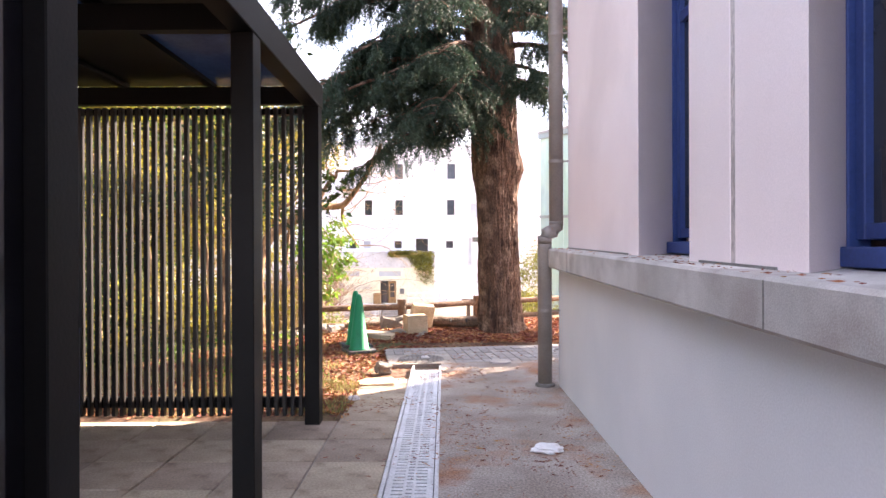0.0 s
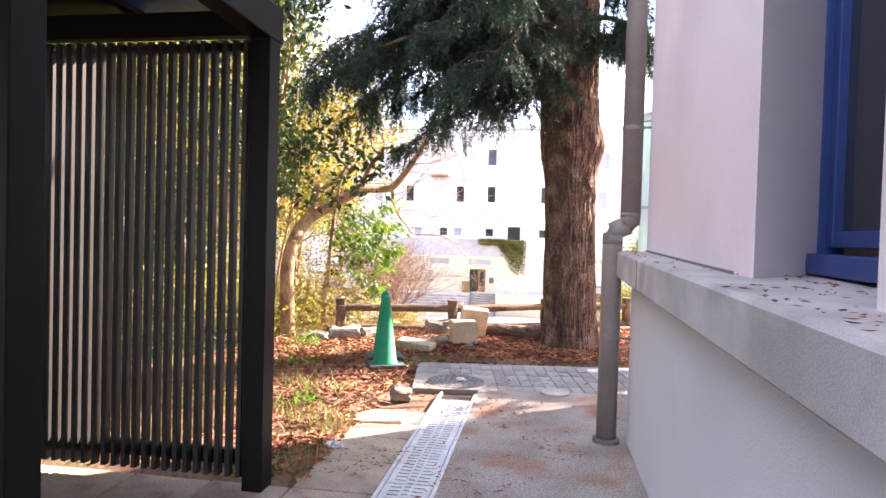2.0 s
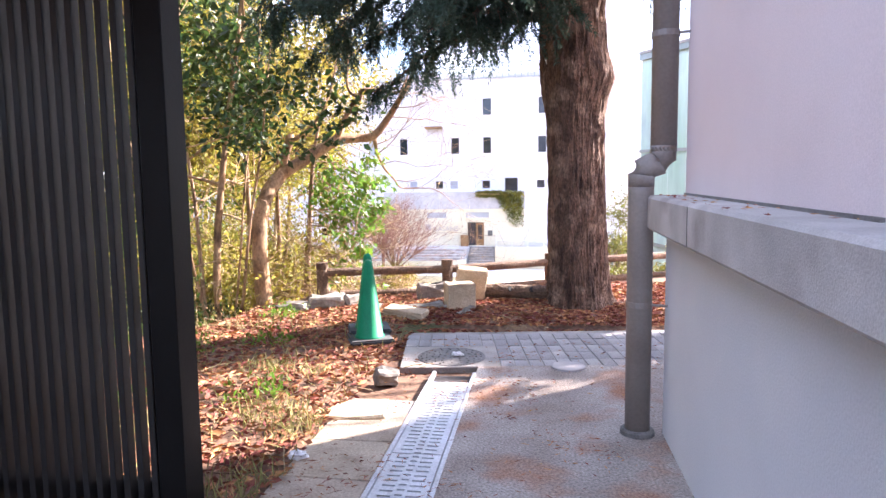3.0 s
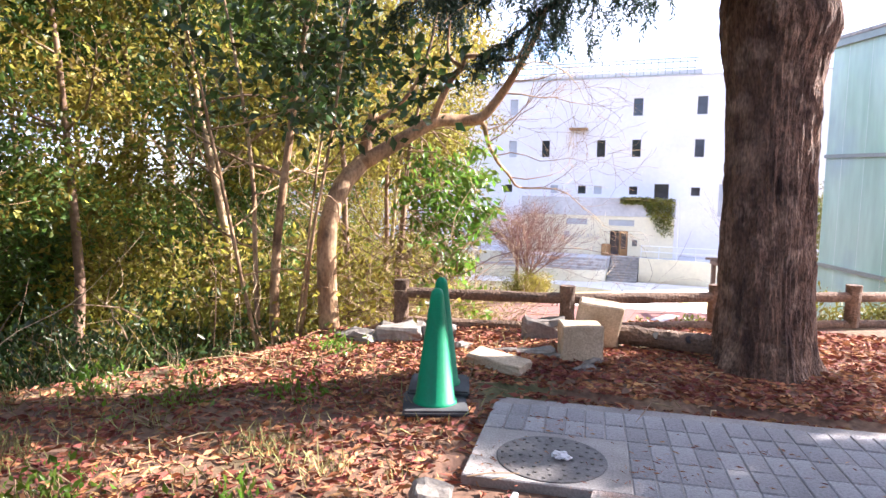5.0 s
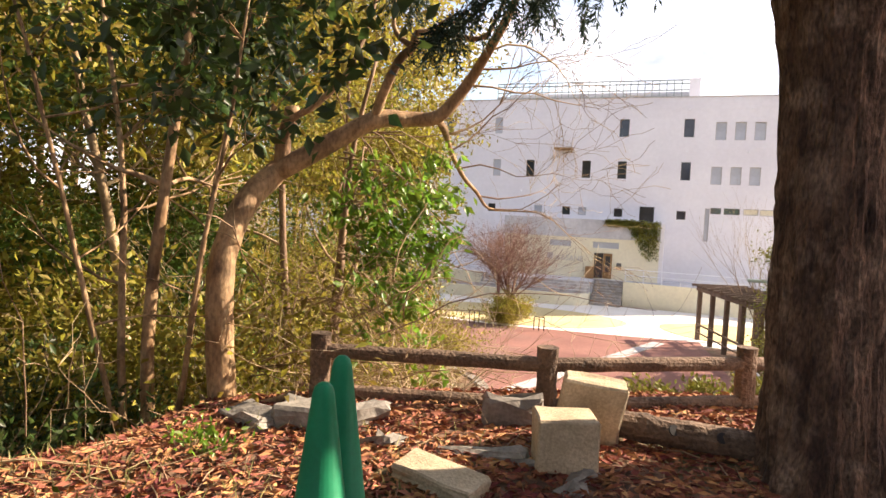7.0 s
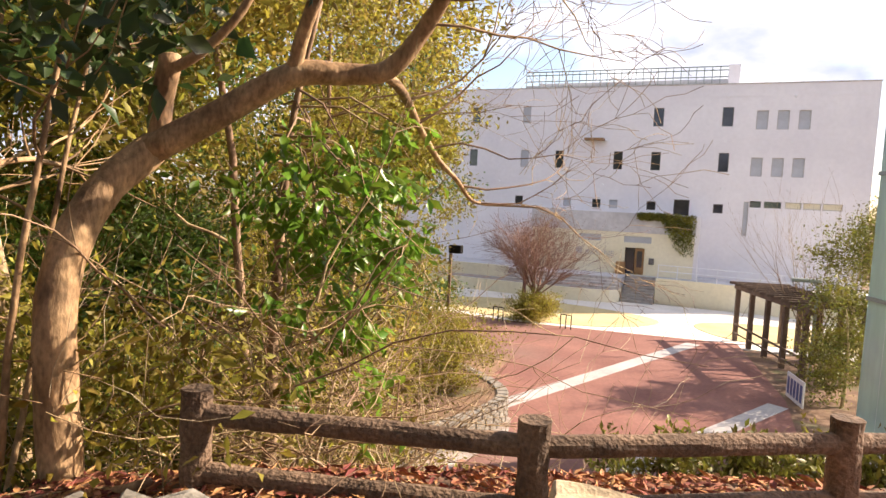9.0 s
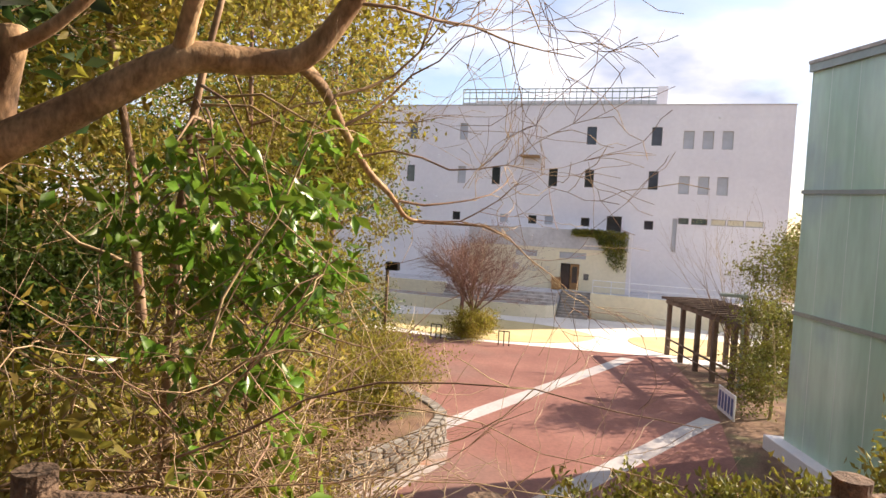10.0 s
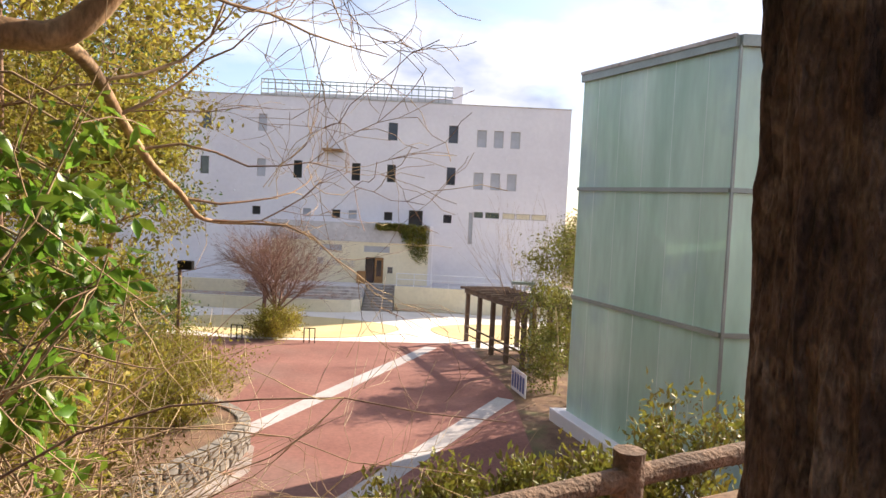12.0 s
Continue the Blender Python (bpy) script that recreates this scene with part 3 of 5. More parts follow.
for x0, x1 in ((-9.6, -7.8), (-6.0, -3.9)):
    part("transom_window", box(x0, -2.5, -1.35, x1, -2.46, -0.85), M_SHADE, annex)
part("notice_box", box(-4.0, -2.66, -3.0, -3.6, -2.605, -2.5, 0.01), M_IRON, annex)
sign = bpy.data.curves.new("sign_text", "FONT")
sign.body, sign.size, sign.extrude = "KASANE", 0.62, 0.01
so = new("sign_letters", sign)
so.data.materials.append(M_LEDGE)
so.parent, so.matrix_basis = annex, pose(-9.0, -2.63, -2.55, 90, 0, 0)
part("sign_mark", box(-9.75, -2.64, -2.5, -9.25, -2.605, -1.95, 0.02), M_LEDGE, annex)
terrace = tagged(part("terrace", prism([(-26, 56.5), (-5.6, 56.5), (-5.6, 58.8), (-3.2, 58.8), (-3.2, 57.0), (12.5, 55.5), (12.5, 62.0), (-26, 62.0)], -6.0, -3.9), M_GREYWALL), "grey paved terrace before the building", "terrace", kind="structure")
tw = tagged(part("wall_terrace", prism([(-3.2, 56.8), (12.5, 55.3), (12.5, 55.5), (-3.2, 57.0)], -6.0, -3.75), M_CREAM), "cream rendered terrace retaining wall", "wall", kind="structure")
tw2 = tagged(part("wall_terrace", box(-26, 56.3, -6.0, -14.5, 56.5, -3.75), M_CREAM), "cream rendered terrace retaining wall", "wall", kind="structure")
stair = empty("stairs", pose(0, 0, 0), "grey concrete steps rising to the terrace", "stairs", kind="structure")
for i in range(10):
    part("step", box(-5.55, 55.6 + 0.32 * i, -5.66, -3.25, 55.92 + 0.32 * i, -5.43 + 0.17 * i, 0.01), M_CONC, stair)
stair2 = empty("stairs", pose(0, 0, 0), "broad grey steps before the annex", "stairs", kind="structure")
for i in range(4):
    part("step", box(-14.4, 55.18 + 0.33 * i, -4.72, -5.66, 55.51 + 0.33 * i, -4.505 + 0.2 * i, 0.015), M_LEDGE, stair2)
tagged(part("landing", prism([(-22, 55.0), (-18, 54.2), (-12, 53.8), (-8, 54.0), (-6.2, 54.5), (-5.62, 55.3), (-5.62, 56.49), (-14.5, 56.49), (-14.5, 56.29), (-22, 56.29)], -6.0, -4.70), M_CREAM), "curved cream landing below the broad steps", "landing", kind="structure")
tagged(part("landing_paving", prism([(-21.8, 55.1), (-18, 54.4), (-12, 54.0), (-8, 54.2), (-6.3, 54.65), (-5.8, 55.3), (-5.8, 56.2), (-21.8, 56.2)], -4.72, -4.69), M_WALKWAY), "brownish paving on the curved landing", "pavement", kind="structure")
rail = empty("terrace_railing", pose(0, 0, 0), "thin white metal railing along the terrace", "railing")
for i in range(12):
    x = -3.1 + i * 1.35
    y = 57.1 - (x + 5.6) * 0.094
    part("post", box(x, y - 0.03, -3.75, x + 0.06, y + 0.03, -2.75), M_WHITE, rail)
v, f = [], []
for z in (-2.75, -3.2):
    tube(v, f, [(-3.1, 56.865, z), (12.2, 55.43, z)], [0.03, 0.03], 6)
put("handrail", v, f, M_WHITE, rail)
bin_ = tagged(part("timber_box", box(-6.45, 58.9, -3.9, -5.75, 59.5, -2.9, 0.03), M_DOOR_WOOD), "brown timber box beside the steps", "box")

# plaza paving
tagged(part("plaza", prism([(-26, 19.0), (3.0, 19.0), (3.3, 34), (2.0, 44.4), (-4.5, 43.6), (-9, 43.1), (-14, 43.4), (-26, 45)], -5.75, -5.60), M_REDPAVE), "red brick plaza paving", "pavement", kind="structure")


tagged(part("apron", prism([(-12.0, 19.2), (-6.4, 19.2), (-5.5, 22.8), (-4.9, 25.0), (-5.3, 26.8), (-5.8, 27.3), (-7.0, 23.2), (-12.0, 20.0)], -5.7, -5.596), M_WALKWAY), "grey asphalt apron below the stone wall", "pavement", kind="structure")


def strip(x0, y0, x1, y1, w, z=-5.592):
    d = Vector((x1 - x0, y1 - y0)).normalized()
    n = Vector((-d.y, d.x)) * (w / 2)
    return part("paving_strip", prism([(x0 - n.x, y0 - n.y), (x1 - n.x, y1 - n.y), (x1 + n.x, y1 + n.y), (x0 + n.x, y0 + n.y)][::1], -5.7, z), M_LIGHTPAVE)


for a in ((-0.15, 42.9, -8.6, 21.5), (2.95, 33.2, -4.0, 19.5)):
    tagged(strip(*a, 0.72), "pale stone strip across the red paving", "pavement", "strips in the plaza", "structure")
tagged(part("lawn", prism([(-26, 41.5), (-9, 41.2), (-4.5, 42.4), (2.0, 43.2), (9, 43.5), (14, 56), (-26, 56.4)], -5.72, -5.61), M_SAND), "white gravel path round the lawns", "path", kind="structure")


def lawn(cx, cy, rx, ry):
    o = [(cx + rx * math.cos(a) * (1 + 0.05 * math.sin(3 * a)), cy + ry * math.sin(a)) for a in np.linspace(0, 2 * math.pi, 40)[:-1]]
    return tagged(part("lawn", prism(o, -5.7, -5.58), M_DRYLAWN), "dry yellow winter lawn", "lawn", "lawns of the plaza", "structure")


lawn(-9.5, 47.7, 7.2, 3.9)
lawn(4.4, 48.2, 4.6, 3.4)
lawn(-22, 46.5, 5, 4)

# ---- frosted glass tower ----
tower = empty("glass_tower", pose(0, 0, 0), "tall frosted green glass stairwell tower with grey transoms", "building")
TP = [(4.85, 30.6), (6.95, 23.4), (13.5, 23.9), (13.5, 31.0)]
def panel(p, q, z0a, z1a, z0b, z1b, mtl, name="glass_panel", out=0.0, th=0.05):
    d = Vector((q[0] - p[0], q[1] - p[1])).normalized()
    n = Vector((d.y, -d.x))
    a0, b0 = Vector(p) + n * out, Vector(q) + n * out
    a1, b1 = Vector(p) + n * (out - th), Vector(q) + n * (out - th)
    vs = [(*a0, z0a), (*b0, z0b), (*b0, z1b), (*a0, z1a), (*a1, z0a), (*b1, z0b), (*b1, z1b), (*a1, z1a)]
    return put(name, vs, [(0, 1, 2, 3), (7, 6, 5, 4), (0, 4, 5, 1), (3, 2, 6, 7), (0, 3, 7, 4), (1, 5, 6, 2)], mtl, tower)
ZL, ZF = [-5.2, -1.05, 2.8, 6.6], [-5.2, -1.05, 2.5, 6.0]
for i in range(3):
    panel(TP[0], TP[1], ZL[i], ZL[i + 1], ZF[i], ZF[i + 1], M_GLASSGREEN)
    panel(TP[1], TP[2], ZF[i], ZF[i + 1], ZF[i], ZF[i + 1] + 0.1 * (i == 2), M_GLASSGREEN)
    panel(TP[3], TP[0], ZL[i], ZL[i + 1], ZL[i], ZL[i + 1], M_GLASSGREEN)
    panel(TP[2], TP[3], ZF[i], ZF[i + 1], ZL[i], ZL[i + 1], M_GLASSGREEN)
    if i:
        panel(TP[0], TP[1], ZL[i] - 0.06, ZL[i] + 0.06, ZF[i] - 0.06, ZF[i] + 0.06, M_ALU, "transom", 0.07, 0.08)
        panel(TP[1], TP[2], ZF[i] - 0.06, ZF[i] + 0.06, ZF[i] - 0.06, ZF[i] + 0.06, M_ALU, "transom", 0.07, 0.08)
panel(TP[0], TP[1], 6.55, 6.86, 5.95, 6.22, M_ALU, "fascia", 0.12, 0.2)
panel(TP[1], TP[2], 5.95, 6.22, 6.05, 6.32, M_ALU, "fascia", 0.12, 0.2)
panel(TP[0], TP[1], 6.80, 6.90, 6.16, 6.26, M_LEDGE, "fascia_cap", 0.16, 0.1)
part("mullion", box(6.93, 23.32, -5.2, 6.99, 23.40, 6.0), M_ALU, tower)
for q, w in ((0.14, 0.02), (0.32, 0.015), (0.50, 0.02), (0.68, 0.015), (0.86, 0.015)):
    a = Vector(TP[0]).lerp(Vector(TP[1]), q)
    b = Vector(TP[0]).lerp(Vector(TP[1]), q + w / 7.5)
    za = ZL[3] + (ZF[3] - ZL[3]) * q
    panel(a, b, -5.2, za, -5.2, za, M_ALU if w > 0.025 else M_SEAM, "glazing_bar", 0.004 + 0.02 * (w > 0.025), 0.02)
v = [(*TP[0], 6.78), (*TP[1], 6.14), (*TP[2], 6.24), (*TP[3], 6.85)]
put("roof", v + [(a, b, c + 0.1) for a, b, c in v], [(3, 2, 1, 0), (4, 5, 6, 7), (0, 1, 5, 4), (1, 2, 6, 5), (2, 3, 7, 6), (3, 0, 4, 7)], M_ALU, tower)
part("plinth", prism([(4.3, 30.9), (6.6, 22.9), (13.8, 23.4), (13.8, 31.2)], -6.0, -5.2, 0.02), M_WHITE_FAR, tower, "white concrete plinth")

# ---- log fence at the bank ----
fence = empty("log_fence", pose(0, 0, 0), "low imitation-log fence of brown concrete posts and rails", "fence")


def log(p, q, r, bark=0.10, seed=1):
    rnd = random.Random(seed)
    v, f = [], []
    p, q = Vector(p), Vector(q)
    n = 12
    pts = [p.lerp(q, i / n) for i in range(n + 1)]
    tube(v, f, pts, [r * rnd.uniform(0.94, 1.05) for _ in pts], 14, bark * 0.5, rnd)
    return v, f


for i, (x, y) in enumerate(FENCE_POSTS):
    z = ground_z(x, y)
    v, f = log((x, y, z - 0.3), (x, y, 0.50), 0.068, 0.1, i)
    put("post", v, f, M_TIMBER, fence, smooth=False)
for i in range(len(FENCE_POSTS) - 1):
    a, b = FENCE_POSTS[i], FENCE_POSTS[i + 1]
    v, f = log((*a, 0.385), (*b, 0.385), 0.048, 0.1, 20 + i)
    put("top_rail", v, f, M_TIMBER, fence)
    if i != 5:
        v, f = log((*a, 0.12), (*b, 0.12), 0.046, 0.1, 40 + i)
        put("lower_rail", v, f, M_TIMBER, fence)

# ---- traffic cones ----
def cone(x, y, z, turn):
    ob = empty("traffic_cone", pose(x, y, z, 0, 0, turn), "green plastic traffic cone on a black rubber base", "cone", "traffic cones")
    prof = [(0.132, 0.035), (0.130, 0.05), (0.120, 0.055), (0.040, 0.66), (0.038, 0.675), (0.030, 0.70), (0.016, 0.712), (0.001, 0.715)]
    v, f, n = [], [], 28
    for r, h in prof:
        v += [(r * math.cos(2 * math.pi * k / n), r * math.sin(2 * math.pi * k / n), h) for k in range(n)]
    for i in range(len(prof) - 1):
        f += [(i * n + k, i * n + (k + 1) % n, (i + 1) * n + (k + 1) % n, (i + 1) * n + k) for k in range(n)]
    f.append(tuple((len(prof) - 1) * n + k for k in range(n)))
    put("body", v, f, M_CONE, ob, smooth=True)
    part("base", box(-0.19, -0.19, 0.0, 0.19, 0.19, 0.036, 0.012, 2), M_RUBBER, ob, "black rubber base")
    return ob


cone(-0.89, 7.89, ground_z(-0.89, 7.89) + 0.006, 24)
cone(-0.97, 8.16, ground_z(-0.97, 8.16) + 0.012, 20)

# ---- cedar trunk ----
TREE = (1.0, 9.58)
cedar = empty("cedar_tree", pose(TREE[0], TREE[1], 0.0), "tall cedar with thick fissured bark and drooping dark needles", "tree")
v, f = [], []
rnd = random.Random(5)
sides, rings = 110, 220
for j in range(rings):
    h = -0.25 + 11.0 * (j / (rings - 1)) ** 1.35
    r = 0.318 - 0.010 * h + 0.085 * math.exp(-max(h, -0.1) / 0.20) + 0.07 * step(1.9, 2.6, h) + 0.035 * step(3.2, 4.2, h)
    r *= 1 - 0.10 * max(0.0, h - 4.3)
    cx, cy = -0.022 * max(0, h) - 0.035 * max(0, h - 3.0), 0.02 * h
    for k in range(sides):
        a = 2 * math.pi * k / sides
        lobe = 1 + 0.05 * math.sin(3 * a + 1.0) + 0.10 * math.exp(-max(h, 0) / 0.3) * math.sin(5 * a + 0.6)
        ridge = 0.022 * noise.noise((math.cos(a) * 5.5, math.sin(a) * 5.5, h * 1.2)) - 0.03 * abs(noise.noise((math.cos(a) * 9, math.sin(a) * 9, h * 2.6))) + 0.018 * noise.noise((math.cos(a) * 20, math.sin(a) * 20, h * 7))
        knot = 0.06 * math.exp(-((h - 2.5) / 0.15) ** 2) * (0.5 + 0.5 * math.cos(a - 0.2))
        seam = 0.10 * step(2.7, 3.6, h) * math.exp(-((a - 4.55 - 0.06 * h) / 0.16) ** 2)
        rr = r * lobe + ridge + knot - seam
        v.append((cx + rr * math.cos(a), cy + rr * math.sin(a), h))
for j in range(rings - 1):
    f += [(j * sides + k, j * sides + (k + 1) % sides, (j + 1) * sides + (k + 1) % sides, (j + 1) * sides + k) for k in range(sides)]
put("trunk", v, f, M_BARK, cedar, smooth=False)


# ---- plants: helpers ----
def leaf_mesh(name, P, D, L, W, material, parent=None, fold=0.25, seed=0, label=""):
    """Many small folded leaves: base points P, directions D, lengths L, widths W."""
    rs = np.random.RandomState(seed)
    P, D = np.asarray(P, float), np.asarray(D, float)
    N = len(P)
    D = D / np.maximum(np.linalg.norm(D, axis=1, keepdims=True), 1e-6)
    S = np.cross(D, rs.normal(size=(N, 3)))
    S /= np.maximum(np.linalg.norm(S, axis=1, keepdims=True), 1e-6)
    U = np.cross(S, D)
    L, W = np.broadcast_to(L, N)[:, None], np.broadcast_to(W, N)[:, None]
    V = np.empty((N, 4, 3))
    V[:, 0] = P
    V[:, 1] = P + D * L * 0.45 + S * W * 0.5 + U * W * fold
    V[:, 2] = P + D * L
    V[:, 3] = P + D * L * 0.45 - S * W * 0.5 + U * W * fold
    me = bpy.data.meshes.new(name)
    me.vertices.add(4 * N)
    me.vertices.foreach_set("co", V.ravel())
    me.loops.add(6 * N)
    base = np.arange(N)[:, None] * 4
    me.loops.foreach_set("vertex_index", (base + np.array([[0, 1, 2, 0, 2, 3]])).ravel().astype(np.int32))
    me.polygons.add(2 * N)
    me.polygons.foreach_set("loop_start", (np.arange(2 * N) * 3).astype(np.int32))
    me.update(calc_edges=True)
    me.materials.append(material)
    ob = new(name, me)
    if parent:
        ob.parent = parent
    if label:
        ob["label"] = label
    return ob


def wander(p, d, length, n, rnd, bend=0.25, lift=0.0):
    pts, p, d = [Vector(p)], Vector(p), Vector(d).normalized()
    for _ in range(n):
        d = (d + Vector((rnd.uniform(-bend, bend), rnd.uniform(-bend, bend), rnd.uniform(-bend, bend) + lift))).normalized()
        p = p + d * (length / n)
        pts.append(p.copy())
    return pts


def grow(v, f, p, d, length, r, level, rnd, tips, bend=0.25, lift=0.05, kids=(4, 4, 3), spread=0.9, sides=7, thin=0.003):
    """A limb that forks level by level; the ends of the last level go into tips."""
    n = 6 if level else 4
    pts = wander(p, d, length, n, rnd, bend, lift)
    tube(v, f, pts, [max(thin, r * (1 - 0.75 * i / n)) for i in range(n + 1)], sides, 0.06, rnd, cap=False)
    if level == 0:
        tips.append((pts[-1], (pts[-1] - pts[-2]).normalized()))
        tips.append((pts[2], (pts[2] - pts[1]).normalized()))
        return
    for k in range(kids[level - 1]):
        i = rnd.randint(max(1, n // 3), n)
        along = (pts[i] - pts[i - 1]).normalized()
        side = Vector((rnd.gauss(0, 1), rnd.gauss(0, 1), rnd.gauss(0.15, 0.6))).normalized()
        grow(v, f, pts[i], along + side * spread, length * rnd.uniform(0.45, 0.75), r * (1 - 0.7 * i / n) * 0.62, level - 1, rnd, tips, bend, lift, kids, spread, max(3, sides - 2), thin)


def in_wood(P, rs):
    """Which leaves lie on the wood's side of the open view down to the plaza."""
    edge = -0.37 * (P[:, 1] - 7.7) - 0.40 + rs.normal(size=len(P)) * 0.15
    edge += 0.40 * np.sin(1.9 * P[:, 2] + 0.7 * P[:, 1]) + 0.22 * np.sin(4.3 * P[:, 2] - 1.3 * P[:, 1])
    return P[:, 0] < edge


def leafy(tips, per, radius, rs, size, slim=0.45, droop=0.2):
    P, D = [], []
    for p, d in tips:
        c = np.array(p) + rs.normal(size=(per, 3)) * radius * np.array([1, 1, 0.7])
        P.append(c)
        D.append(rs.normal(size=(per, 3)) * 0.8 + np.array(d) * 0.6 + np.array([0, 0, -droop]))
    P, D = np.concatenate(P), np.concatenate(D)
    L = size * rs.uniform(0.6, 1.25, len(P))
    return P, D, L, L * slim


def wood_tree(x, y, height, seed, leaf, label, per=60, size=0.085, r=0.09, spread_at=0.35, radius=0.32, stems=1, kids=(4, 5, 6), name="tree"):
    rnd, rs = random.Random(seed), np.random.RandomState(seed)
    z = ground_z(x, y)
    ob = empty(name, pose(x, y, z), label, "tree", "trees of the wood")
    v, f, tips = [], [], []
    for s in range(stems):
        a = 2 * math.pi * s / stems + rnd.uniform(-0.4, 0.4)
        lean = Vector((math.cos(a), math.sin(a), 0)) * (0.16 if stems > 1 else 0.06)
        pts = wander((0.12 * math.cos(a) * (stems > 1), 0.12 * math.sin(a) * (stems > 1), -0.3), Vector((0, 0, 1)) + lean, height * 0.95, 9, rnd, 0.10, 0.06)
        tube(v, f, pts, [r * (1 - 0.085 * i) for i in range(10)], 9, 0.06, rnd)
        for k in range(9 if stems == 1 else 5):
            i = rnd.randint(int(9 * spread_at), 9)
            a = rnd.uniform(0, 2 * math.pi)
            grow(v, f, pts[i], (math.cos(a), math.sin(a), rnd.uniform(0.1, 0.8)), height * rnd.uniform(0.16, 0.28), r * (1 - 0.085 * i) * 0.5, 2, rnd, tips, 0.3, 0.04, (3, 4), 0.9, 5)
    put("trunk", v, f, M_TWIG if leaf is not M_LEAFDARK else M_SMOOTHBARK, ob, smooth=True)
    P, D, L, W = leafy(tips, per, radius, rs, size)
    if x < 0:
        k = in_wood(P + np.array([x, y, 0]), rs)
        P, D, L, W = P[k], D[k], L[k], W[k]
    leaf_mesh("crown", P, D, L, W, leaf, ob, seed=seed)
    return ob


# ---- cedar foliage ----
rnd, rs = random.Random(11), np.random.RandomState(11)
v, f = [], []
P, D = [], []
for i in range(60):
    if i >= 54:
        a, z0 = math.pi * rnd.uniform(1.66, 1.95), rnd.uniform(3.5, 5.2)
        reach = rnd.uniform(1.1, 1.8)
    elif i >= 46:
        a, z0 = math.pi * rnd.uniform(1.0, 1.3), rnd.uniform(3.1, 4.2)
        reach = rnd.uniform(1.4, 2.4)
    elif i < 26:
        a, z0 = math.pi * rnd.uniform(0.85, 1.42), rnd.uniform(3.5, 6.0)
        reach = rnd.uniform(2.2, 3.6)
    elif i < 33:
        # Long limbs out of view, added so their needled ends shade the bricks.
        a, z0 = math.pi * rnd.uniform(0.07, 0.20), rnd.uniform(4.5, 5.6)
        reach = rnd.uniform(5.4, 6.6)
    elif i < 36:
        a, z0 = math.pi * rnd.uniform(0.22, 0.30), rnd.uniform(7.5, 9.0)
        reach = rnd.uniform(3.6, 6.0)
    else:
        a, z0 = rnd.uniform(0, 2 * math.pi), rnd.uniform(6.5, 9.5)
        reach = rnd.uniform(2.0, 3.0)
    d0 = Vector((math.cos(a), math.sin(a), 0.25))
    pts = [Vector((-0.022 * z0 - 0.035 * max(0.0, z0 - 3.0), 0.02 * z0, z0))]
    d = d0.normalized()
    for k in range(8):
        d = (d + Vector((rnd.uniform(-0.12, 0.12), rnd.uniform(-0.12, 0.12), -0.115 + rnd.uniform(-0.05, 0.05)))).normalized()
        pts.append(pts[-1] + d * reach / 8)
    tube(v, f, pts, [0.06 * (1 - 0.11 * k) for k in range(9)], 7, 0.08, rnd, cap=False)
    for s in range(11 if i >= 46 else 17 if i < 26 or i > 35 else 40):
        q = rnd.uniform(6.0 if 26 <= i < 33 else 1.8, 8)
        k = min(7, int(q))
        p = pts[k].lerp(pts[k + 1], q - k)
        sd = d0.cross(Vector((0, 0, 1))).normalized() * rnd.choice((-1, 1))
        ln = rnd.uniform(0.35, 0.95) * (1.15 - 0.08 * q)
        sub = [p]
        dd = (sd * rnd.uniform(0.5, 1) + d0 * rnd.uniform(0.1, 0.7)).normalized()
        for m_ in range(5):
            dd = (dd + Vector((0, 0, -0.22))).normalized()
            sub.append(sub[-1] + dd * ln / 5)
        tube(v, f, sub, [0.012 * (1 - 0.15 * m_) for m_ in range(6)], 3, 0, rnd, cap=False)
        for m_ in range(1, 6):
            for h in range(3):
                start = sub[m_] + Vector((rnd.uniform(-0.05, 0.05), rnd.uniform(-0.05, 0.05), 0))
                hd = (dd * 0.5 + Vector((rnd.uniform(-0.6, 0.6), rnd.uniform(-0.6, 0.6), -0.55))).normalized()
                hl = rnd.uniform(0.14, 0.34)
                n = 12
                t = np.linspace(0.05, 1, n)[:, None]
                line = np.array(start) + np.array(hd) * hl * t + np.array([0, 0, -0.10]) * hl * t * t
                P.append(np.repeat(line, 3, axis=0))
                D.append(rs.normal(size=(3 * n, 3)) * 0.75 + np.array(hd))
tagged(put("limb_framework", v, f, M_BARK, cedar, smooth=True), kind="stuff")
P, D = np.concatenate(P), np.concatenate(D)
leaf_mesh("needles", P, D, rs.uniform(0.035, 0.065, len(P)), 0.012, M_NEEDLE, cedar, seed=3)

# ---- smooth-barked tree leaning out over the fence ----
BT = Vector((-2.58, 9.45, ground_z(-2.58, 9.45)))
leaner = empty("leaning_tree", pose(*BT), "smooth tan-barked tree with a long bare limb over the fence", "tree")
rnd = random.Random(21)
v, f = [], []
def limb(pts, r0, r1, sides=12, per=4, name="limb"):
    pts = [Vector(p) - BT for p in smooth_path(pts, per)]
    n = len(pts)
    v, f = [], []
    tube(v, f, pts, [0.88 * (r0 + (r1 - r0) * i / (n - 1)) for i in range(n)], sides, 0.05, rnd)
    put(name, v, f, M_SMOOTHBARK, leaner, smooth=True)
limb([(-2.57, 9.45, -0.5), (-2.57, 9.45, -0.1), (-2.60, 9.44, 0.42), (-2.61, 9.46, 0.92), (-2.57, 9.62, 1.30), (-2.47, 9.86, 1.57)], 0.112, 0.092, 16, 5, "trunk")
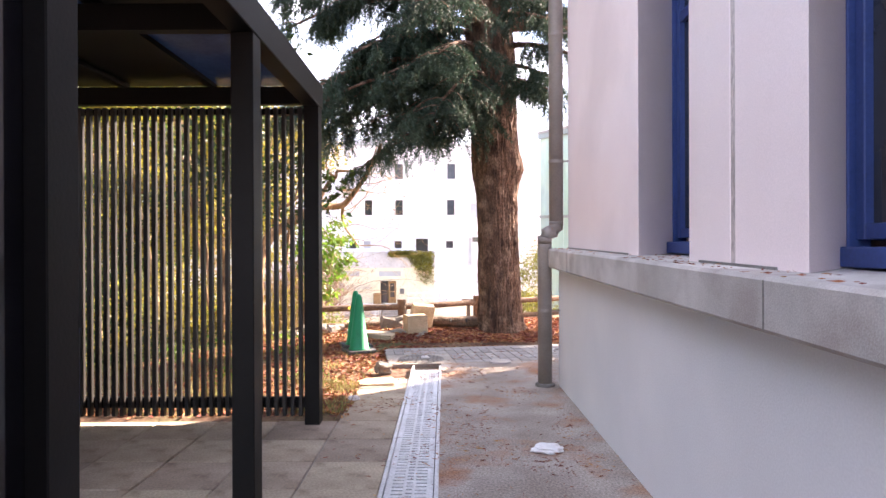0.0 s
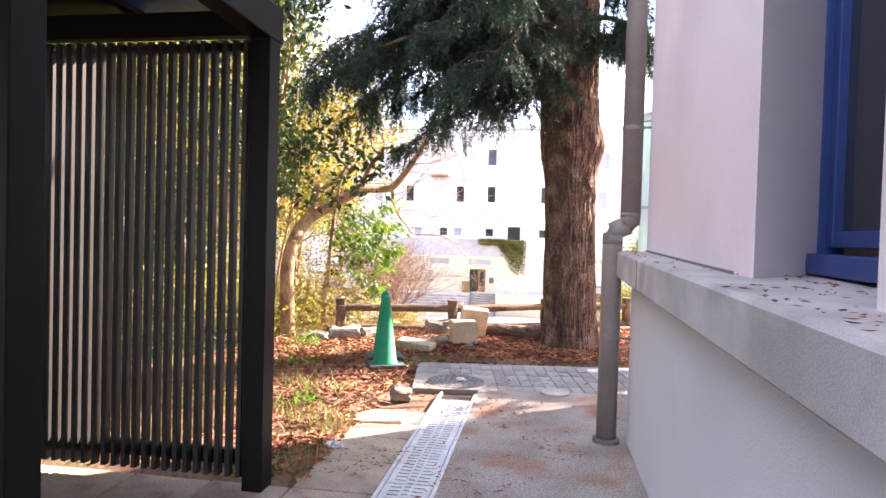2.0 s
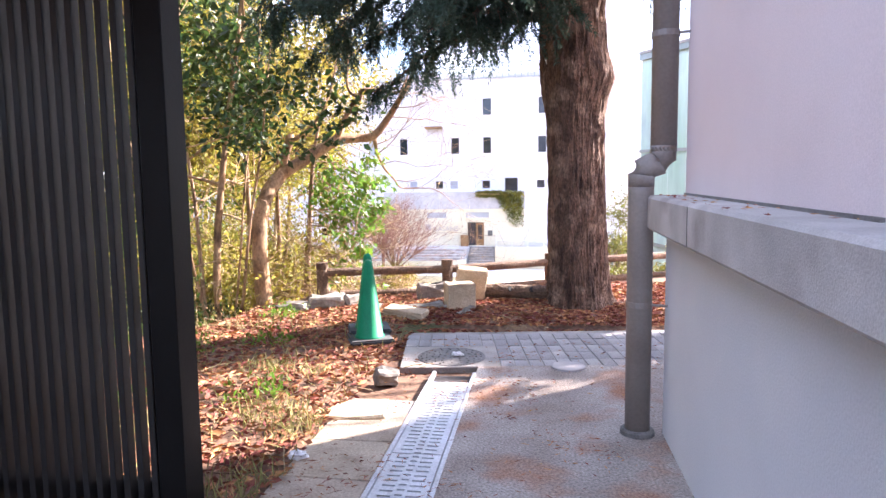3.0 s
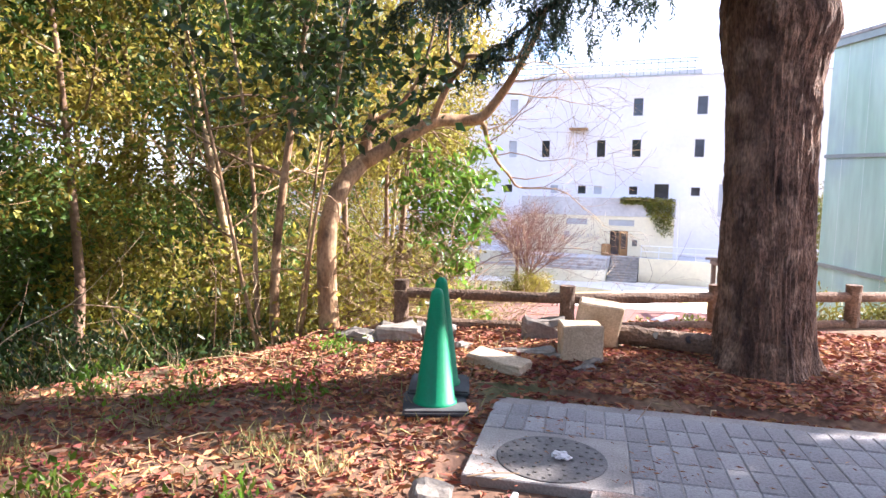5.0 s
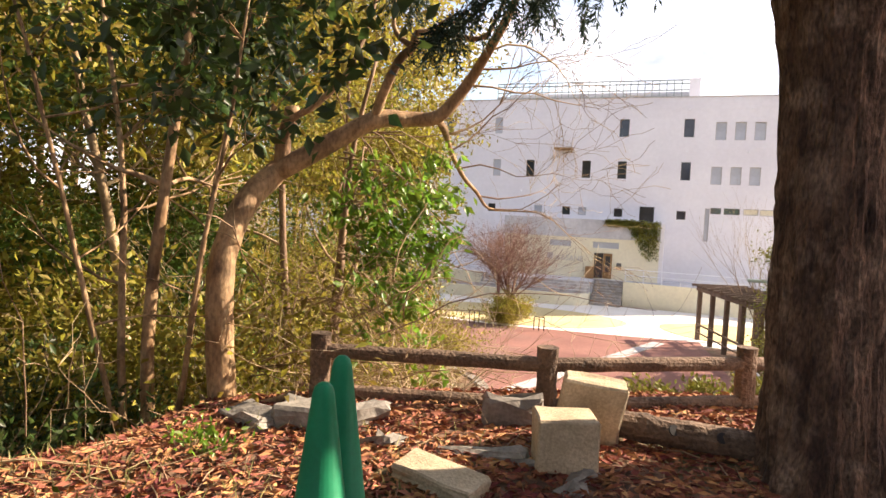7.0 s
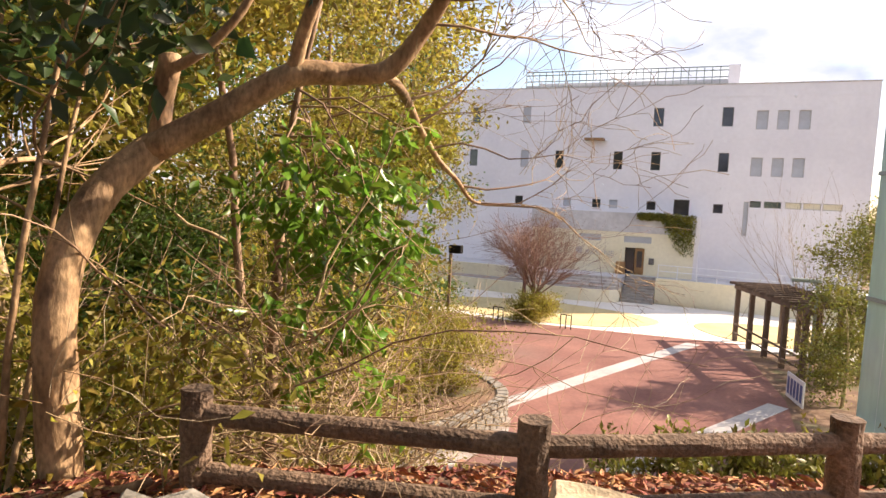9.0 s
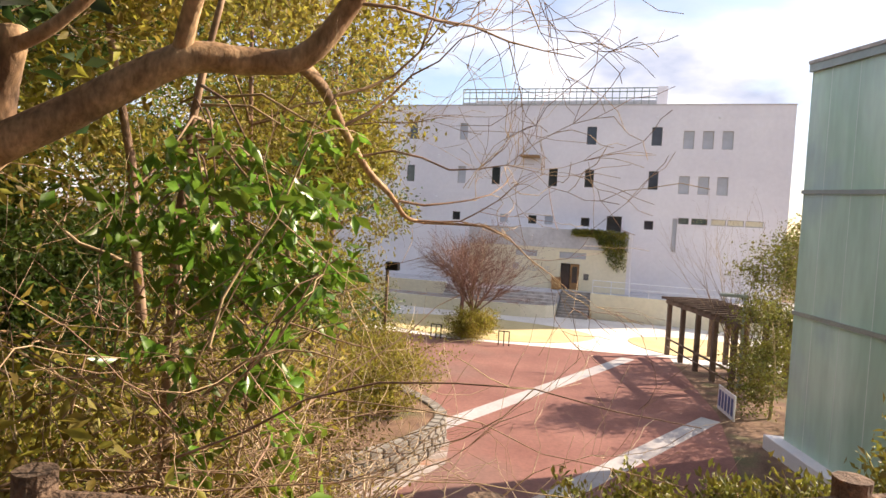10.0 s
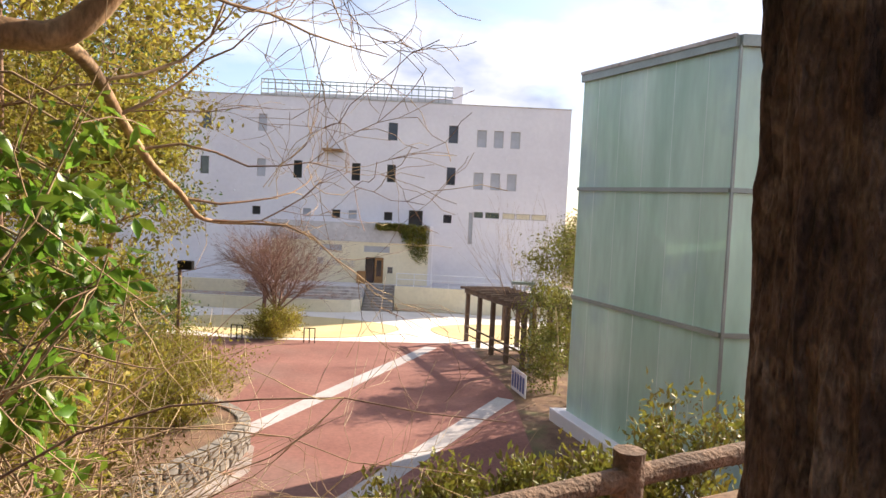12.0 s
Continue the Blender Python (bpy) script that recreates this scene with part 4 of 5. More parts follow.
limb([(-2.50, 9.82, 1.53), (-2.22, 9.98, 1.72), (-1.88, 10.16, 1.955), (-1.68, 10.32, 1.985), (-1.48, 10.42, 2.02), (-1.30, 10.47, 2.24), (-1.14, 10.43, 2.46), (-0.96, 10.35, 2.72), (-0.85, 10.3, 3.0)], 0.088, 0.026, 12)
limb([(-2.45, 9.87, 1.60), (-2.43, 9.86, 1.78), (-2.36, 9.84, 1.95), (-2.36, 9.84, 2.0)], 0.066, 0.058, 10)
limb([(-2.36, 9.84, 1.93), (-2.20, 9.88, 2.02), (-2.02, 9.95, 2.22), (-1.90, 10.0, 2.5), (-1.82, 10.1, 2.95)], 0.032, 0.014, 8)
limb([(-1.88, 10.16, 1.96), (-1.80, 10.12, 2.12), (-1.66, 10.06, 2.34), (-1.54, 10.03, 2.43), (-1.52, 10.04, 2.52), (-1.36, 10.1, 2.53), (-1.12, 10.18, 2.50), (-1.02, 10.2, 2.62), (-0.9, 10.2, 2.95)], 0.044, 0.013, 9)
limb([(-1.55, 10.03, 2.43), (-1.64, 10.0, 2.50), (-1.68, 10.0, 2.62), (-1.66, 10.0, 2.9)], 0.026, 0.012, 8)
limb([(-1.50, 10.42, 2.0), (-1.53, 10.66, 1.97), (-1.58, 10.9, 1.90), (-1.61, 11.1, 1.81), (-1.56, 11.32, 1.62), (-1.48, 11.46, 1.50), (-1.42, 11.56, 1.38), (-1.34, 11.66, 1.35)], 0.036, 0.011, 9)
limb([(-2.58, 9.45, -0.06), (-2.42, 9.42, -0.02), (-2.22, 9.42, 0.03), (-1.98, 9.40, 0.14)], 0.045, 0.022, 8)
v, f, tips = [], [], []
SPRAYS = (((-1.22, 10.45, 2.36), (0.9, 0.5, 0.15), 0.85, 0.008), ((-1.12, 10.43, 2.48), (0.9, 0.4, 0.0), 0.85, 0.008),
          ((-1.34, 11.66, 1.35), (0.9, 0.45, 0.12), 1.1, 0.008), ((-1.46, 11.5, 1.47), (0.9, 0.5, 0.22), 1.0, 0.007),
          ((-1.60, 11.05, 1.83), (0.6, 0.8, 0.25), 1.0, 0.008), ((-1.56, 10.8, 1.93), (0.7, 0.8, 0.1), 1.1, 0.008), ((-1.84, 10.1, 2.8), (0.3, 0.4, 0.8), 0.9, 0.008),
          ((-1.57, 11.25, 1.70), (0.9, 0.5, 0.2), 1.0, 0.007), ((-1.30, 10.45, 2.25), (0.7, 0.7, 0.2), 1.2, 0.008), ((-1.36, 11.62, 1.36), (0.6, 0.7, -0.15), 0.8, 0.006))
for p, d, ln, r in SPRAYS:
    grow(v, f, Vector(p) - BT, d, ln, r * 1.2, 2, rnd, tips, 0.42, 0.0, (5, 5), 0.6, 5, 0.0019)
tagged(put("twig_spray", v, f, M_TWIG, leaner, smooth=True), kind="stuff")

# ---- slender multi-stemmed tree ----
MS = Vector((-3.02, 9.25, ground_z(-3.02, 9.25)))
multi = empty("multi_stem_tree", pose(*MS), "slender multi-stemmed tree with pale stems and dark leaves", "tree")
v, f, tips = [], [], []
for a, lean, r, h in ((2.2, 0.02, 0.052, 4.8), (3.6, 0.13, 0.030, 4.4), (0.2, 0.16, 0.022, 4.0), (4.6, 0.20, 0.022, 3.8), (1.3, 0.10, 0.018, 4.2)):
    pts = wander((0.10 * math.cos(a), 0.10 * math.sin(a), -0.2), (lean * math.cos(a), lean * math.sin(a), 1), h, 9, rnd, 0.07, 0.04)
    tube(v, f, pts, [r * (1 - 0.075 * i) for i in range(10)], 8, 0.05, rnd)
    for k in range(6):
        i = rnd.randint(3, 9)
        b = rnd.uniform(0, 6.28)
        grow(v, f, pts[i], (math.cos(b), math.sin(b), 0.5), rnd.uniform(0.5, 1.1), r * 0.4, 1, rnd, tips, 0.3, 0.03, (4,), 0.9, 4)
    put("stem", v, f, M_SMOOTHBARK, multi, smooth=True)
    v, f = [], []
rs = np.random.RandomState(4)
tips2 = [t for t in tips if t[0].z > 2.3]
P, D, L, W = leafy(tips2, 24, 0.15, rs, 0.115, 0.5)
leaf_mesh("crown", P, D, L, W, M_LEAFGLOOM, multi, seed=8)

# ---- glossy broad-leaved tree behind the fence ----
GT = Vector((-2.70, 11.1, ground_z(-2.70, 11.1)))
glossy = empty("glossy_leaved_tree", pose(*GT), "slim tree hung with glossy bright green leaves", "tree")
v, f, tips = [], [], []
pts = [Vector(p) - GT for p in smooth_path([(-2.70, 11.1, GT.z - 0.2), (-2.68, 11.1, 0.2), (-2.62, 11.05, 0.7), (-2.56, 11.0, 1.2), (-2.48, 11.0, 1.9), (-2.3, 11.0, 2.6)], 4)]
tube(v, f, pts, [0.055 - 0.002 * i for i in range(len(pts))], 9, 0.06, rnd)
for i in range(46):
    c = Vector((-1.80 + rnd.gauss(0, 0.23), 10.75 + rnd.gauss(0, 0.25), 1.12 + rnd.gauss(0, 0.33)))
    s = Vector((-2.54 + rnd.uniform(-0.1, 0.2), 11.0, c.z + rnd.uniform(0.1, 0.5)))
    mid = s.lerp(c, 0.5) + Vector((0, 0, 0.10))
    tube(v, f, [s - GT, mid - GT, c - GT], [0.010, 0.007, 0.004], 4, 0, rnd)
    tips.append((c - GT, (c - s).normalized()))
tagged(put("branchwork", v, f, M_TWIG, glossy, smooth=True), kind="stuff")
rs = np.random.RandomState(9)
P, D, L, W = leafy(tips, 30, 0.085, rs, 0.105, 0.46, 0.6)
leaf_mesh("leaves", P, D, L, W, M_LEAF, glossy, seed=9)

# ---- the wood on the slope ----
DARK, OLIVE = "evergreen tree with dark glossy foliage on the slope", "evergreen tree with olive yellow foliage on the slope"
for i, (x, y, h) in enumerate(((-4.7, 7.3, 7.0), (-5.9, 9.3, 8.5), (-7.6, 7.0, 9), (-4.5, 10.6, 7.5), (-6.6, 12.0, 9), (-9.2, 9.6, 10), (-9.5, 13.5, 10.5), (-11.5, 5.5, 10))):
    wood_tree(x, y, h, 100 + i, (M_LEAFDARK, M_LEAFOLIVE)[i % 2], (DARK, OLIVE)[i % 2], 95, 0.10, 0.085, 0.18, 0.27)
for i, (x, y, h) in enumerate(((-4.4, 12.9, 8.5), (-5.3, 15.6, 10), (-7.2, 18.5, 11.5), (-8.8, 23.5, 13), (-12, 18, 13), (-13, 26, 14))):
    wood_tree(x, y, h, 200 + i, M_LEAFOLIVE, OLIVE, 130, 0.085 if i < 2 else 0.12, 0.09, 0.10, 0.36)
far_src = wood_tree(-16, 12, 12, 300, M_LEAFDARK, DARK, 110, 0.20, 0.12, 0.08, 0.5)
for i, (x, y) in enumerate(((-17, 19), (-16, 30), (-19, 37), (-21, 26), (-22, 15), (-24, 44), (-18, 5), (-24, 33), (-15, 36), (-14, 0), (-13, 8.5), (-14, 13.5), (-12.5, 16), (-16, 9), (-18, 23), (-10.5, 6.5), (-11, 11.2), (-10.3, 15), (-15, 17.5), (-20, 10), (-20, 19), (-12, 3.5), (-9.3, 4.2), (-27, 22), (-27, 12))):
    copy_thing(far_src, pose(x, y, ground_z(x, y), 0, 0, 67 * i))

# understorey: bushes and a tangle of bare stems
def bush(x, y, z, rx, rz, n, size, leaf, seed, label, name="bush", cat="bush", stems=16, group=""):
    rnd, rs = random.Random(seed), np.random.RandomState(seed)
    ob = empty(name, pose(x, y, z), label, cat, group)
    v, f, tips = [], [], []
    for s in range(stems):
        a, q = rnd.uniform(0, 6.28), rnd.uniform(0.15, 1.0)
        grow(v, f, (0.06 * math.cos(a), 0.06 * math.sin(a), -0.1), (q * rx / rz * math.cos(a), q * rx / rz * math.sin(a), 1), rz * rnd.uniform(0.6, 0.95), 0.009, 1, rnd, tips, 0.2, 0.02, (5,), 0.45, 4)
    tagged(put("branchwork", v, f, M_TWIG, ob, smooth=True), kind="stuff")
    P, D, L, W = leafy(tips, max(3, n // len(tips)), 0.07 * max(1, rx), rs, size, 0.42, -0.35)
    if x < -1.5 and y < 20:
        k = in_wood(P + np.array([x, y, 0]), rs)
        P, D, L, W = P[k], D[k], L[k], W[k]
    leaf_mesh("leaves", P, D, L, W, leaf, ob, seed=seed)
    return ob


# Bushes nearer than y 13 take the darker leaf, painting in canopy shade.
for i, (x, y, s) in enumerate(((-3.9, 8.3, 1.2), (-4.6, 9.3, 1.5), (-3.6, 10.4, 1.3), (-3.4, 11.8, 1.6), (-3.2, 12.6, 1.2), (-4.2, 13.6, 1.8), (-4.9, 6.3, 1.4), (-6.2, 7.6, 1.8), (-4.7, 15.2, 1.9), (-5.7, 17.2, 2.1), (-3.8, 8.0, 1.2), (-4.3, 7.2, 1.3), (-3.6, 9.1, 1.1), (-5.0, 8.2, 1.9))):
    bush(x, y, ground_z(x, y), 0.8 * s, s, (1300 if 10 < y < 13 else 2400), 0.065, M_LEAFGLOOM if y < 13 else (M_LEAFDARK, M_LEAFOLIVE)[i % 2], 400 + i, "wild evergreen bush in the undergrowth", group="undergrowth bushes")
for i, (x, y, s, top) in enumerate(((-0.10, 12.3, 0.95, -0.10), (0.58, 12.25, 0.95, -0.03), (1.2, 12.3, 0.9, 0.08), (1.75, 12.7, 1.2, 0.35), (2.5, 12.9, 1.2, 0.35))):
    bush(x, y, ground_z(x, y), 0.36 * s, 0.72 * (top - ground_z(x, y)), 2000, 0.066, M_AZALEA, 440 + i, "sparse azalea bush with yellow-green leaves", stems=9, group="azaleas beyond the fence")
v, f = [], []
rnd = random.Random(31)
for i in range(580):
    if i < 400:
        x, y = rnd.uniform(-3.9, -1.2), rnd.uniform(9.9, 13.0)
        if x > -0.9 - (y - 8) * 0.30:
            x -= 1.0
    else:
        x, y = rnd.uniform(-6.5, -2.9), rnd.uniform(7.6, 11.0)
    z = ground_z(x, y) + rnd.uniform(0, 1.1 if i < 400 else 0.5)
    d = Vector((rnd.gauss(0.25, 0.7), rnd.gauss(0, 0.5), rnd.uniform(0.0, 1.1)))
    pts = wander((x, y, z), d, rnd.uniform(0.7, 2.0), 7, rnd, 0.28, -0.06)
    r = rnd.uniform(0.0025, 0.0085)
    tube(v, f, pts, [r * (1 - 0.1 * k) for k in range(8)], 4, 0, rnd, cap=False)
    for k in range(3):
        q = pts[rnd.randint(2, 6)]
        tw = wander(q, (rnd.gauss(0, 1), rnd.gauss(0, 1), rnd.gauss(0.1, 0.6)), rnd.uniform(0.25, 0.7), 4, rnd, 0.35, -0.02)
        tube(v, f, tw, [r * 0.5, r * 0.45, r * 0.4, r * 0.35, r * 0.25], 3, 0, rnd, cap=False)
tagged(put("twig_tangle", v, f, M_TWIG, smooth=True), "tangle of bare tan twigs on the bank", "twigs", kind="stuff")

# bare pale shrubs sprawling over the bank beyond the fence
def bare_shrub(x, y, seed, heads, r, material, label):
    rnd = random.Random(seed)
    z = ground_z(x, y)
    ob = empty("bare_shrub", pose(x, y, z), label, "shrub", "bare shrubs beyond the fence")
    tips = []
    for d, ln in heads:
        v, f = [], []
        grow(v, f, (rnd.uniform(-0.1, 0.1), rnd.uniform(-0.1, 0.1), -0.08), d, ln, r, 2, rnd, tips, 0.42, 0.02, (4, 5), 0.75, 6, 0.0016)
        put("branch", v, f, material, ob, smooth=True)
    return ob


PALE = "leafless shrub with pale winding branches on the bank"
bare_shrub(-2.35, 11.0, 801, (((0.7, 0.3, 0.75), 1.6), ((1.0, 0.1, 0.5), 1.5), ((0.4, 0.5, 0.9), 1.5), ((0.9, -0.2, 0.7), 1.2)), 0.017, M_PALETWIG, PALE)
bare_shrub(-1.75, 11.5, 802, (((0.9, 0.1, 0.75), 1.5), ((0.5, 0.5, 0.9), 1.3), ((-0.2, 0.1, 0.9), 1.2)), 0.015, M_PALETWIG, PALE)
bare_shrub(-3.0, 10.3, 803, (((0.8, 0.0, 0.7), 1.5), ((0.2, -0.4, 0.9), 1.3), ((-0.6, -0.3, 0.8), 1.4), ((1.0, 0.5, 0.4), 1.5)), 0.016, M_PALETWIG, PALE)
bare_shrub(-1.7, 12.6, 804, (((1.0, 0.1, 0.85), 2.1), ((0.8, 0.4, 0.7), 2.0)), 0.014, M_TWIG, "leafless shrub with long dark arching twigs")

# ---- fallen leaves, needles and grass ----
rs = np.random.RandomState(77)
def on_ground(n, x0, x1, y0, y1, keep, lift=0.006):
    out = []
    while len(out) < n:
        x, y = rs.uniform(x0, x1), rs.uniform(y0, y1)
        if rs.uniform() < keep(x, y):
            paved = (0.13 < x < 1.25 and y < 7.2) or (y > 7 and on_slab(x, y)) or (x < -0.19 and y < 4.86) or (-0.62 < x < 0.13 and y < 7.0)
            z = 0.004 if paved else ground_z(x, y) - sunk(x, y)
            out.append((x, y, z + lift + rs.uniform(0, 0.012) * (not paved)))
    return np.array(out)


def bank(x, y):
    if x > -0.60 and y < 7.1 or (y < 9.2 and on_slab(x, y, 0.01)):
        return 0.0
    if x < -2.8:
        return 0.35
    if y < 7.6:
        return 0.5
    return 1.0


def flat_dirs(n, up=0.25):
    a = rs.uniform(0, 2 * math.pi, n)
    return np.stack([np.cos(a), np.sin(a), rs.uniform(-0.02, up, n)], 1)


P = on_ground(40000, -4.2, 3.6, 4.95, 11.0, bank)
tagged(leaf_mesh("leaf_litter", P, flat_dirs(len(P)), rs.uniform(0.035, 0.095, len(P)), rs.uniform(0.007, 0.034, len(P)), M_LITTER, seed=5), "red-brown fallen leaves and cedar needles", "leaf litter", kind="stuff")
P = on_ground(4200, -0.6, 2.5, 1.0, 8.1, lambda x, y: 0.9 if (noise.noise((x * 1.6, y * 1.6, 3)) > 0.12) else 0.10, 0.002)
tagged(leaf_mesh("needle_litter", P, flat_dirs(len(P), 0.05), rs.uniform(0.02, 0.055, len(P)), rs.uniform(0.003, 0.008, len(P)), M_LITTER, seed=6), "scattered red-brown needles on the paving", "leaf litter", kind="stuff")
P = np.stack([rs.uniform(1.16, 1.6, 520), rs.uniform(0.5, 6.0, 520), np.zeros(520)], 1)
P[:, 2] = 1.278 + 0.02 * (P[:, 1] - 5.0)
P = P[[(noise.noise((a * 3, b * 2.2, 7)) > -0.02) for a, b, _ in P]]
tagged(leaf_mesh("ledge_litter", P, flat_dirs(len(P), 0.05), rs.uniform(0.015, 0.038, len(P)), rs.uniform(0.003, 0.009, len(P)), M_LITTER, seed=7), "brown needles lying on the ledge", "leaf litter", kind="stuff")
P = on_ground(4200, -4.4, -0.62, 4.95, 9.3, lambda x, y: 0.03 if x < -2.5 - 0.5 * (8.6 - y) else (1.0 if noise.noise((x * 1.3, y * 1.3, 9)) > 0.05 else 0.12) * (1.0 if y < 7.1 else 0.22) if y < 7 or x < -1.3 else 0.05)
dirs = rs.normal(size=(len(P), 3)) * 0.45 + np.array([0, 0, 0.8])
tagged(leaf_mesh("grass_tufts", P - np.array([0, 0, 0.01]), dirs, rs.uniform(0.05, 0.15, len(P)), 0.007, M_GRASS, seed=8), "thin dry grass among fallen leaves", "grass", kind="stuff")

v, f = [], []
rnd = random.Random(61)
for i in range(420):
    x, y = rnd.uniform(-3.6, 0.9), rnd.uniform(5.2, 10.2)
    if bank(x, y) == 0:
        continue
    a, ln = rnd.uniform(0, 6.28), rnd.uniform(0.06, 0.38)
    z = ground_z(x, y) + 0.012
    x2, y2 = x + ln * math.cos(a), y + ln * math.sin(a)
    mid = ((x + x2) / 2 + rnd.uniform(-0.02, 0.02), (y + y2) / 2, (z + ground_z(x2, y2) + 0.012) / 2 + rnd.uniform(0, 0.03))
    tube(v, f, [(x, y, z), mid, (x2, y2, ground_z(x2, y2) + 0.014)], [0.004, 0.0035, 0.002], 4)
tagged(put("dry_sticks", v, f, M_TWIG), "dry pale sticks lying on the leaf litter", "sticks", kind="stuff")
for i, (x, y, s) in enumerate(((-1.75, 7.75, 0.16), (-2.3, 7.4, 0.2), (-2.75, 7.2, 0.24), (-1.2, 6.4, 0.13), (-1.9, 6.2, 0.15), (-2.0, 8.6, 0.16))):
    bush(x, y, ground_z(x, y), 0.8 * s, s, 160, 0.05, M_LEAF, 470 + i, "small green weed among fallen leaves", "weed", "weed", 7, "weeds on the bank")

# ---- small things on the terrace ----
def rough_block(name, sx, sy, sz, m, material, label, category, seed=0, bevel=0.012, jitter=0.008, group=""):
    rnd = random.Random(seed)
    bm = box(-sx / 2, -sy / 2, 0, sx / 2, sy / 2, sz)
    bmesh.ops.subdivide_edges(bm, edges=bm.edges[:], cuts=2, use_grid_fill=True)
    for vv in bm.verts:
        vv.co += Vector((rnd.uniform(-jitter, jitter), rnd.uniform(-jitter, jitter), rnd.uniform(-jitter, jitter)))
    sharp = [e for e in bm.edges if len(e.link_faces) == 2 and e.calc_face_angle(0) > 0.7]
    bmesh.ops.bevel(bm, geom=sharp, offset=bevel, segments=1, affect="EDGES")
    return tagged(part(name, bm, material, m=m), label, category, group)


rough_block("concrete_block", 0.30, 0.25, 0.265, pose(-0.25, 9.17, ground_z(-0.25, 9.17) - 0.005, 0, 0, 19), M_BLOCKS, "buff concrete block with worn edges on the litter", "block", 1, 0.01, 0.004)
rough_block("concrete_block", 0.34, 0.13, 0.40, pose(-0.20, 9.56, ground_z(-0.20, 9.56) - 0.01, 14, 6, 12), M_BLOCKS, "pale concrete slab leaning behind the block", "block", 2, 0.012, 0.006)
rough_block("concrete_plank", 0.42, 0.20, 0.075, pose(-0.74, 8.70, ground_z(-0.74, 8.70) + 0.005, 3, 5, -12), M_BLOCKS, "short buff concrete kerb piece lying on leaves", "kerb piece", 3, 0.008, 0.005)
rough_block("paving_stone", 0.34, 0.30, 0.05, pose(-0.50, 6.22, -0.03, 0, 0, 6), M_BLOCKS, "pale loose paving stone at the lawn edge", "stone", 4)
rough_block("broken_slab", 0.16, 0.12, 0.10, pose(-0.50, 6.86, -0.03, 12, 8, 30), M_STONE, "broken grey slab piece beside the drain", "stone", 5)
for i, (x, y, sx, sy, sz, tw) in enumerate(((-1.72, 9.18, 0.38, 0.26, 0.16, 12), (-1.45, 9.3, 0.3, 0.16, 0.13, 55), (-2.05, 9.1, 0.42, 0.24, 0.09, -20), (-0.62, 9.62, 0.34, 0.10, 0.20, 20), (-0.15, 9.0, 0.3, 0.1, 0.05, 70), (-1.15, 9.02, 0.15, 0.09, 0.07, 25), (-0.7, 9.1, 0.55, 0.10, 0.05, 4))):
    rough_block("stone", sx, sy, sz, pose(x, y, ground_z(x, y) - 0.02, 3, -3, tw), M_STONE, "grey flat stone half buried in litter", "stone", 10 + i, 0.02, 0.016, "stones by the fence")
v, f = log((-0.06, 9.60, 0.20), (0.66, 9.66, 0.17), 0.078, 0.1, 77)
tagged(put("fallen_rail", v, f, M_TIMBER), "broken brown log rail lying by the fence", "log")
holes_l = []
for t in (0.42, 0.75):
    v, f = [], []
    p = Vector((-0.06, 9.60, 0.20)).lerp(Vector((0.66, 9.66, 0.17)), t)
    # Near-black disc at the log's surface paints the shade inside a bolt hole.
    tube(v, f, [p + Vector((0.022, -0.06, 0.032)), p + Vector((0.028, -0.068, 0.037))], [0.03, 0.03], 10)
    o = put("bolt_hole", v, f, M_GAP_SHADE)
    holes_l.append(o)
for o in holes_l:
    o.parent = bpy.data.objects["fallen_rail"]

# crumpled bag, white lid, white glove
def crumple(name, x, y, z, sx, sy, sz, seed, label, cat):
    bm = bmesh.new()
    bmesh.ops.create_icosphere(bm, subdivisions=3, radius=1)
    for vv in bm.verts:
        n = noise.noise(vv.co * 2.3 + Vector((seed, 0, 0))) * 0.45 + noise.noise(vv.co * 5 + Vector((0, seed, 0))) * 0.2
        vv.co = Vector((vv.co.x * sx * (1 + n), vv.co.y * sy * (1 + n), max(0, vv.co.z * sz * (1 + n) + sz * 0.5)))
    return tagged(part(name, bm, M_WHITE, m=pose(x, y, z)), label, cat)


crumple("crumpled_bag", 0.82, 4.12, 0.0, 0.09, 0.06, 0.035, 3, "crumpled white plastic bag on the walkway", "litter")
crumple("white_glove", -0.06, 7.50, 0.012, 0.045, 0.03, 0.02, 8, "small white crumpled tissue on the manhole cover", "litter")
crumple("tissue", -0.62, 5.52, 0.0, 0.05, 0.035, 0.025, 5, "small white crumpled tissue on the paving", "litter")
v, f = [], []
tube(v, f, [(0, 0, 0), (0, 0, 0.012), (0, 0, 0.016)], [0.125, 0.125, 0.115], 28)
tagged(put("round_cover", v, f, M_LIGHTPAVE, m=pose(0.80, 7.29, 0.0)), "small round pale access cover in the paving", "cover")
mh = empty("manhole_cover", pose(-0.11, 7.50, 0.0), "round cast-iron manhole cover with raised studs", "manhole")
v, f = [], []
tube(v, f, [(0, 0, -0.03), (0, 0, 0.004), (0, 0, 0.006)], [0.27, 0.27, 0.265], 40)
put("disc", v, f, M_IRON, mh)
v, f = [], []
for r in (0.05, 0.10, 0.15, 0.20, 0.24):
    n = int(r * 90)
    for k in range(n):
        a = 2 * math.pi * k / n
        x, y = r * math.cos(a), r * math.sin(a)
        tube(v, f, [(x, y, 0.005), (x, y, 0.011)], [0.011, 0.008], 6)
tagged(put("studs", v, f, M_IRON, mh), kind="stuff")

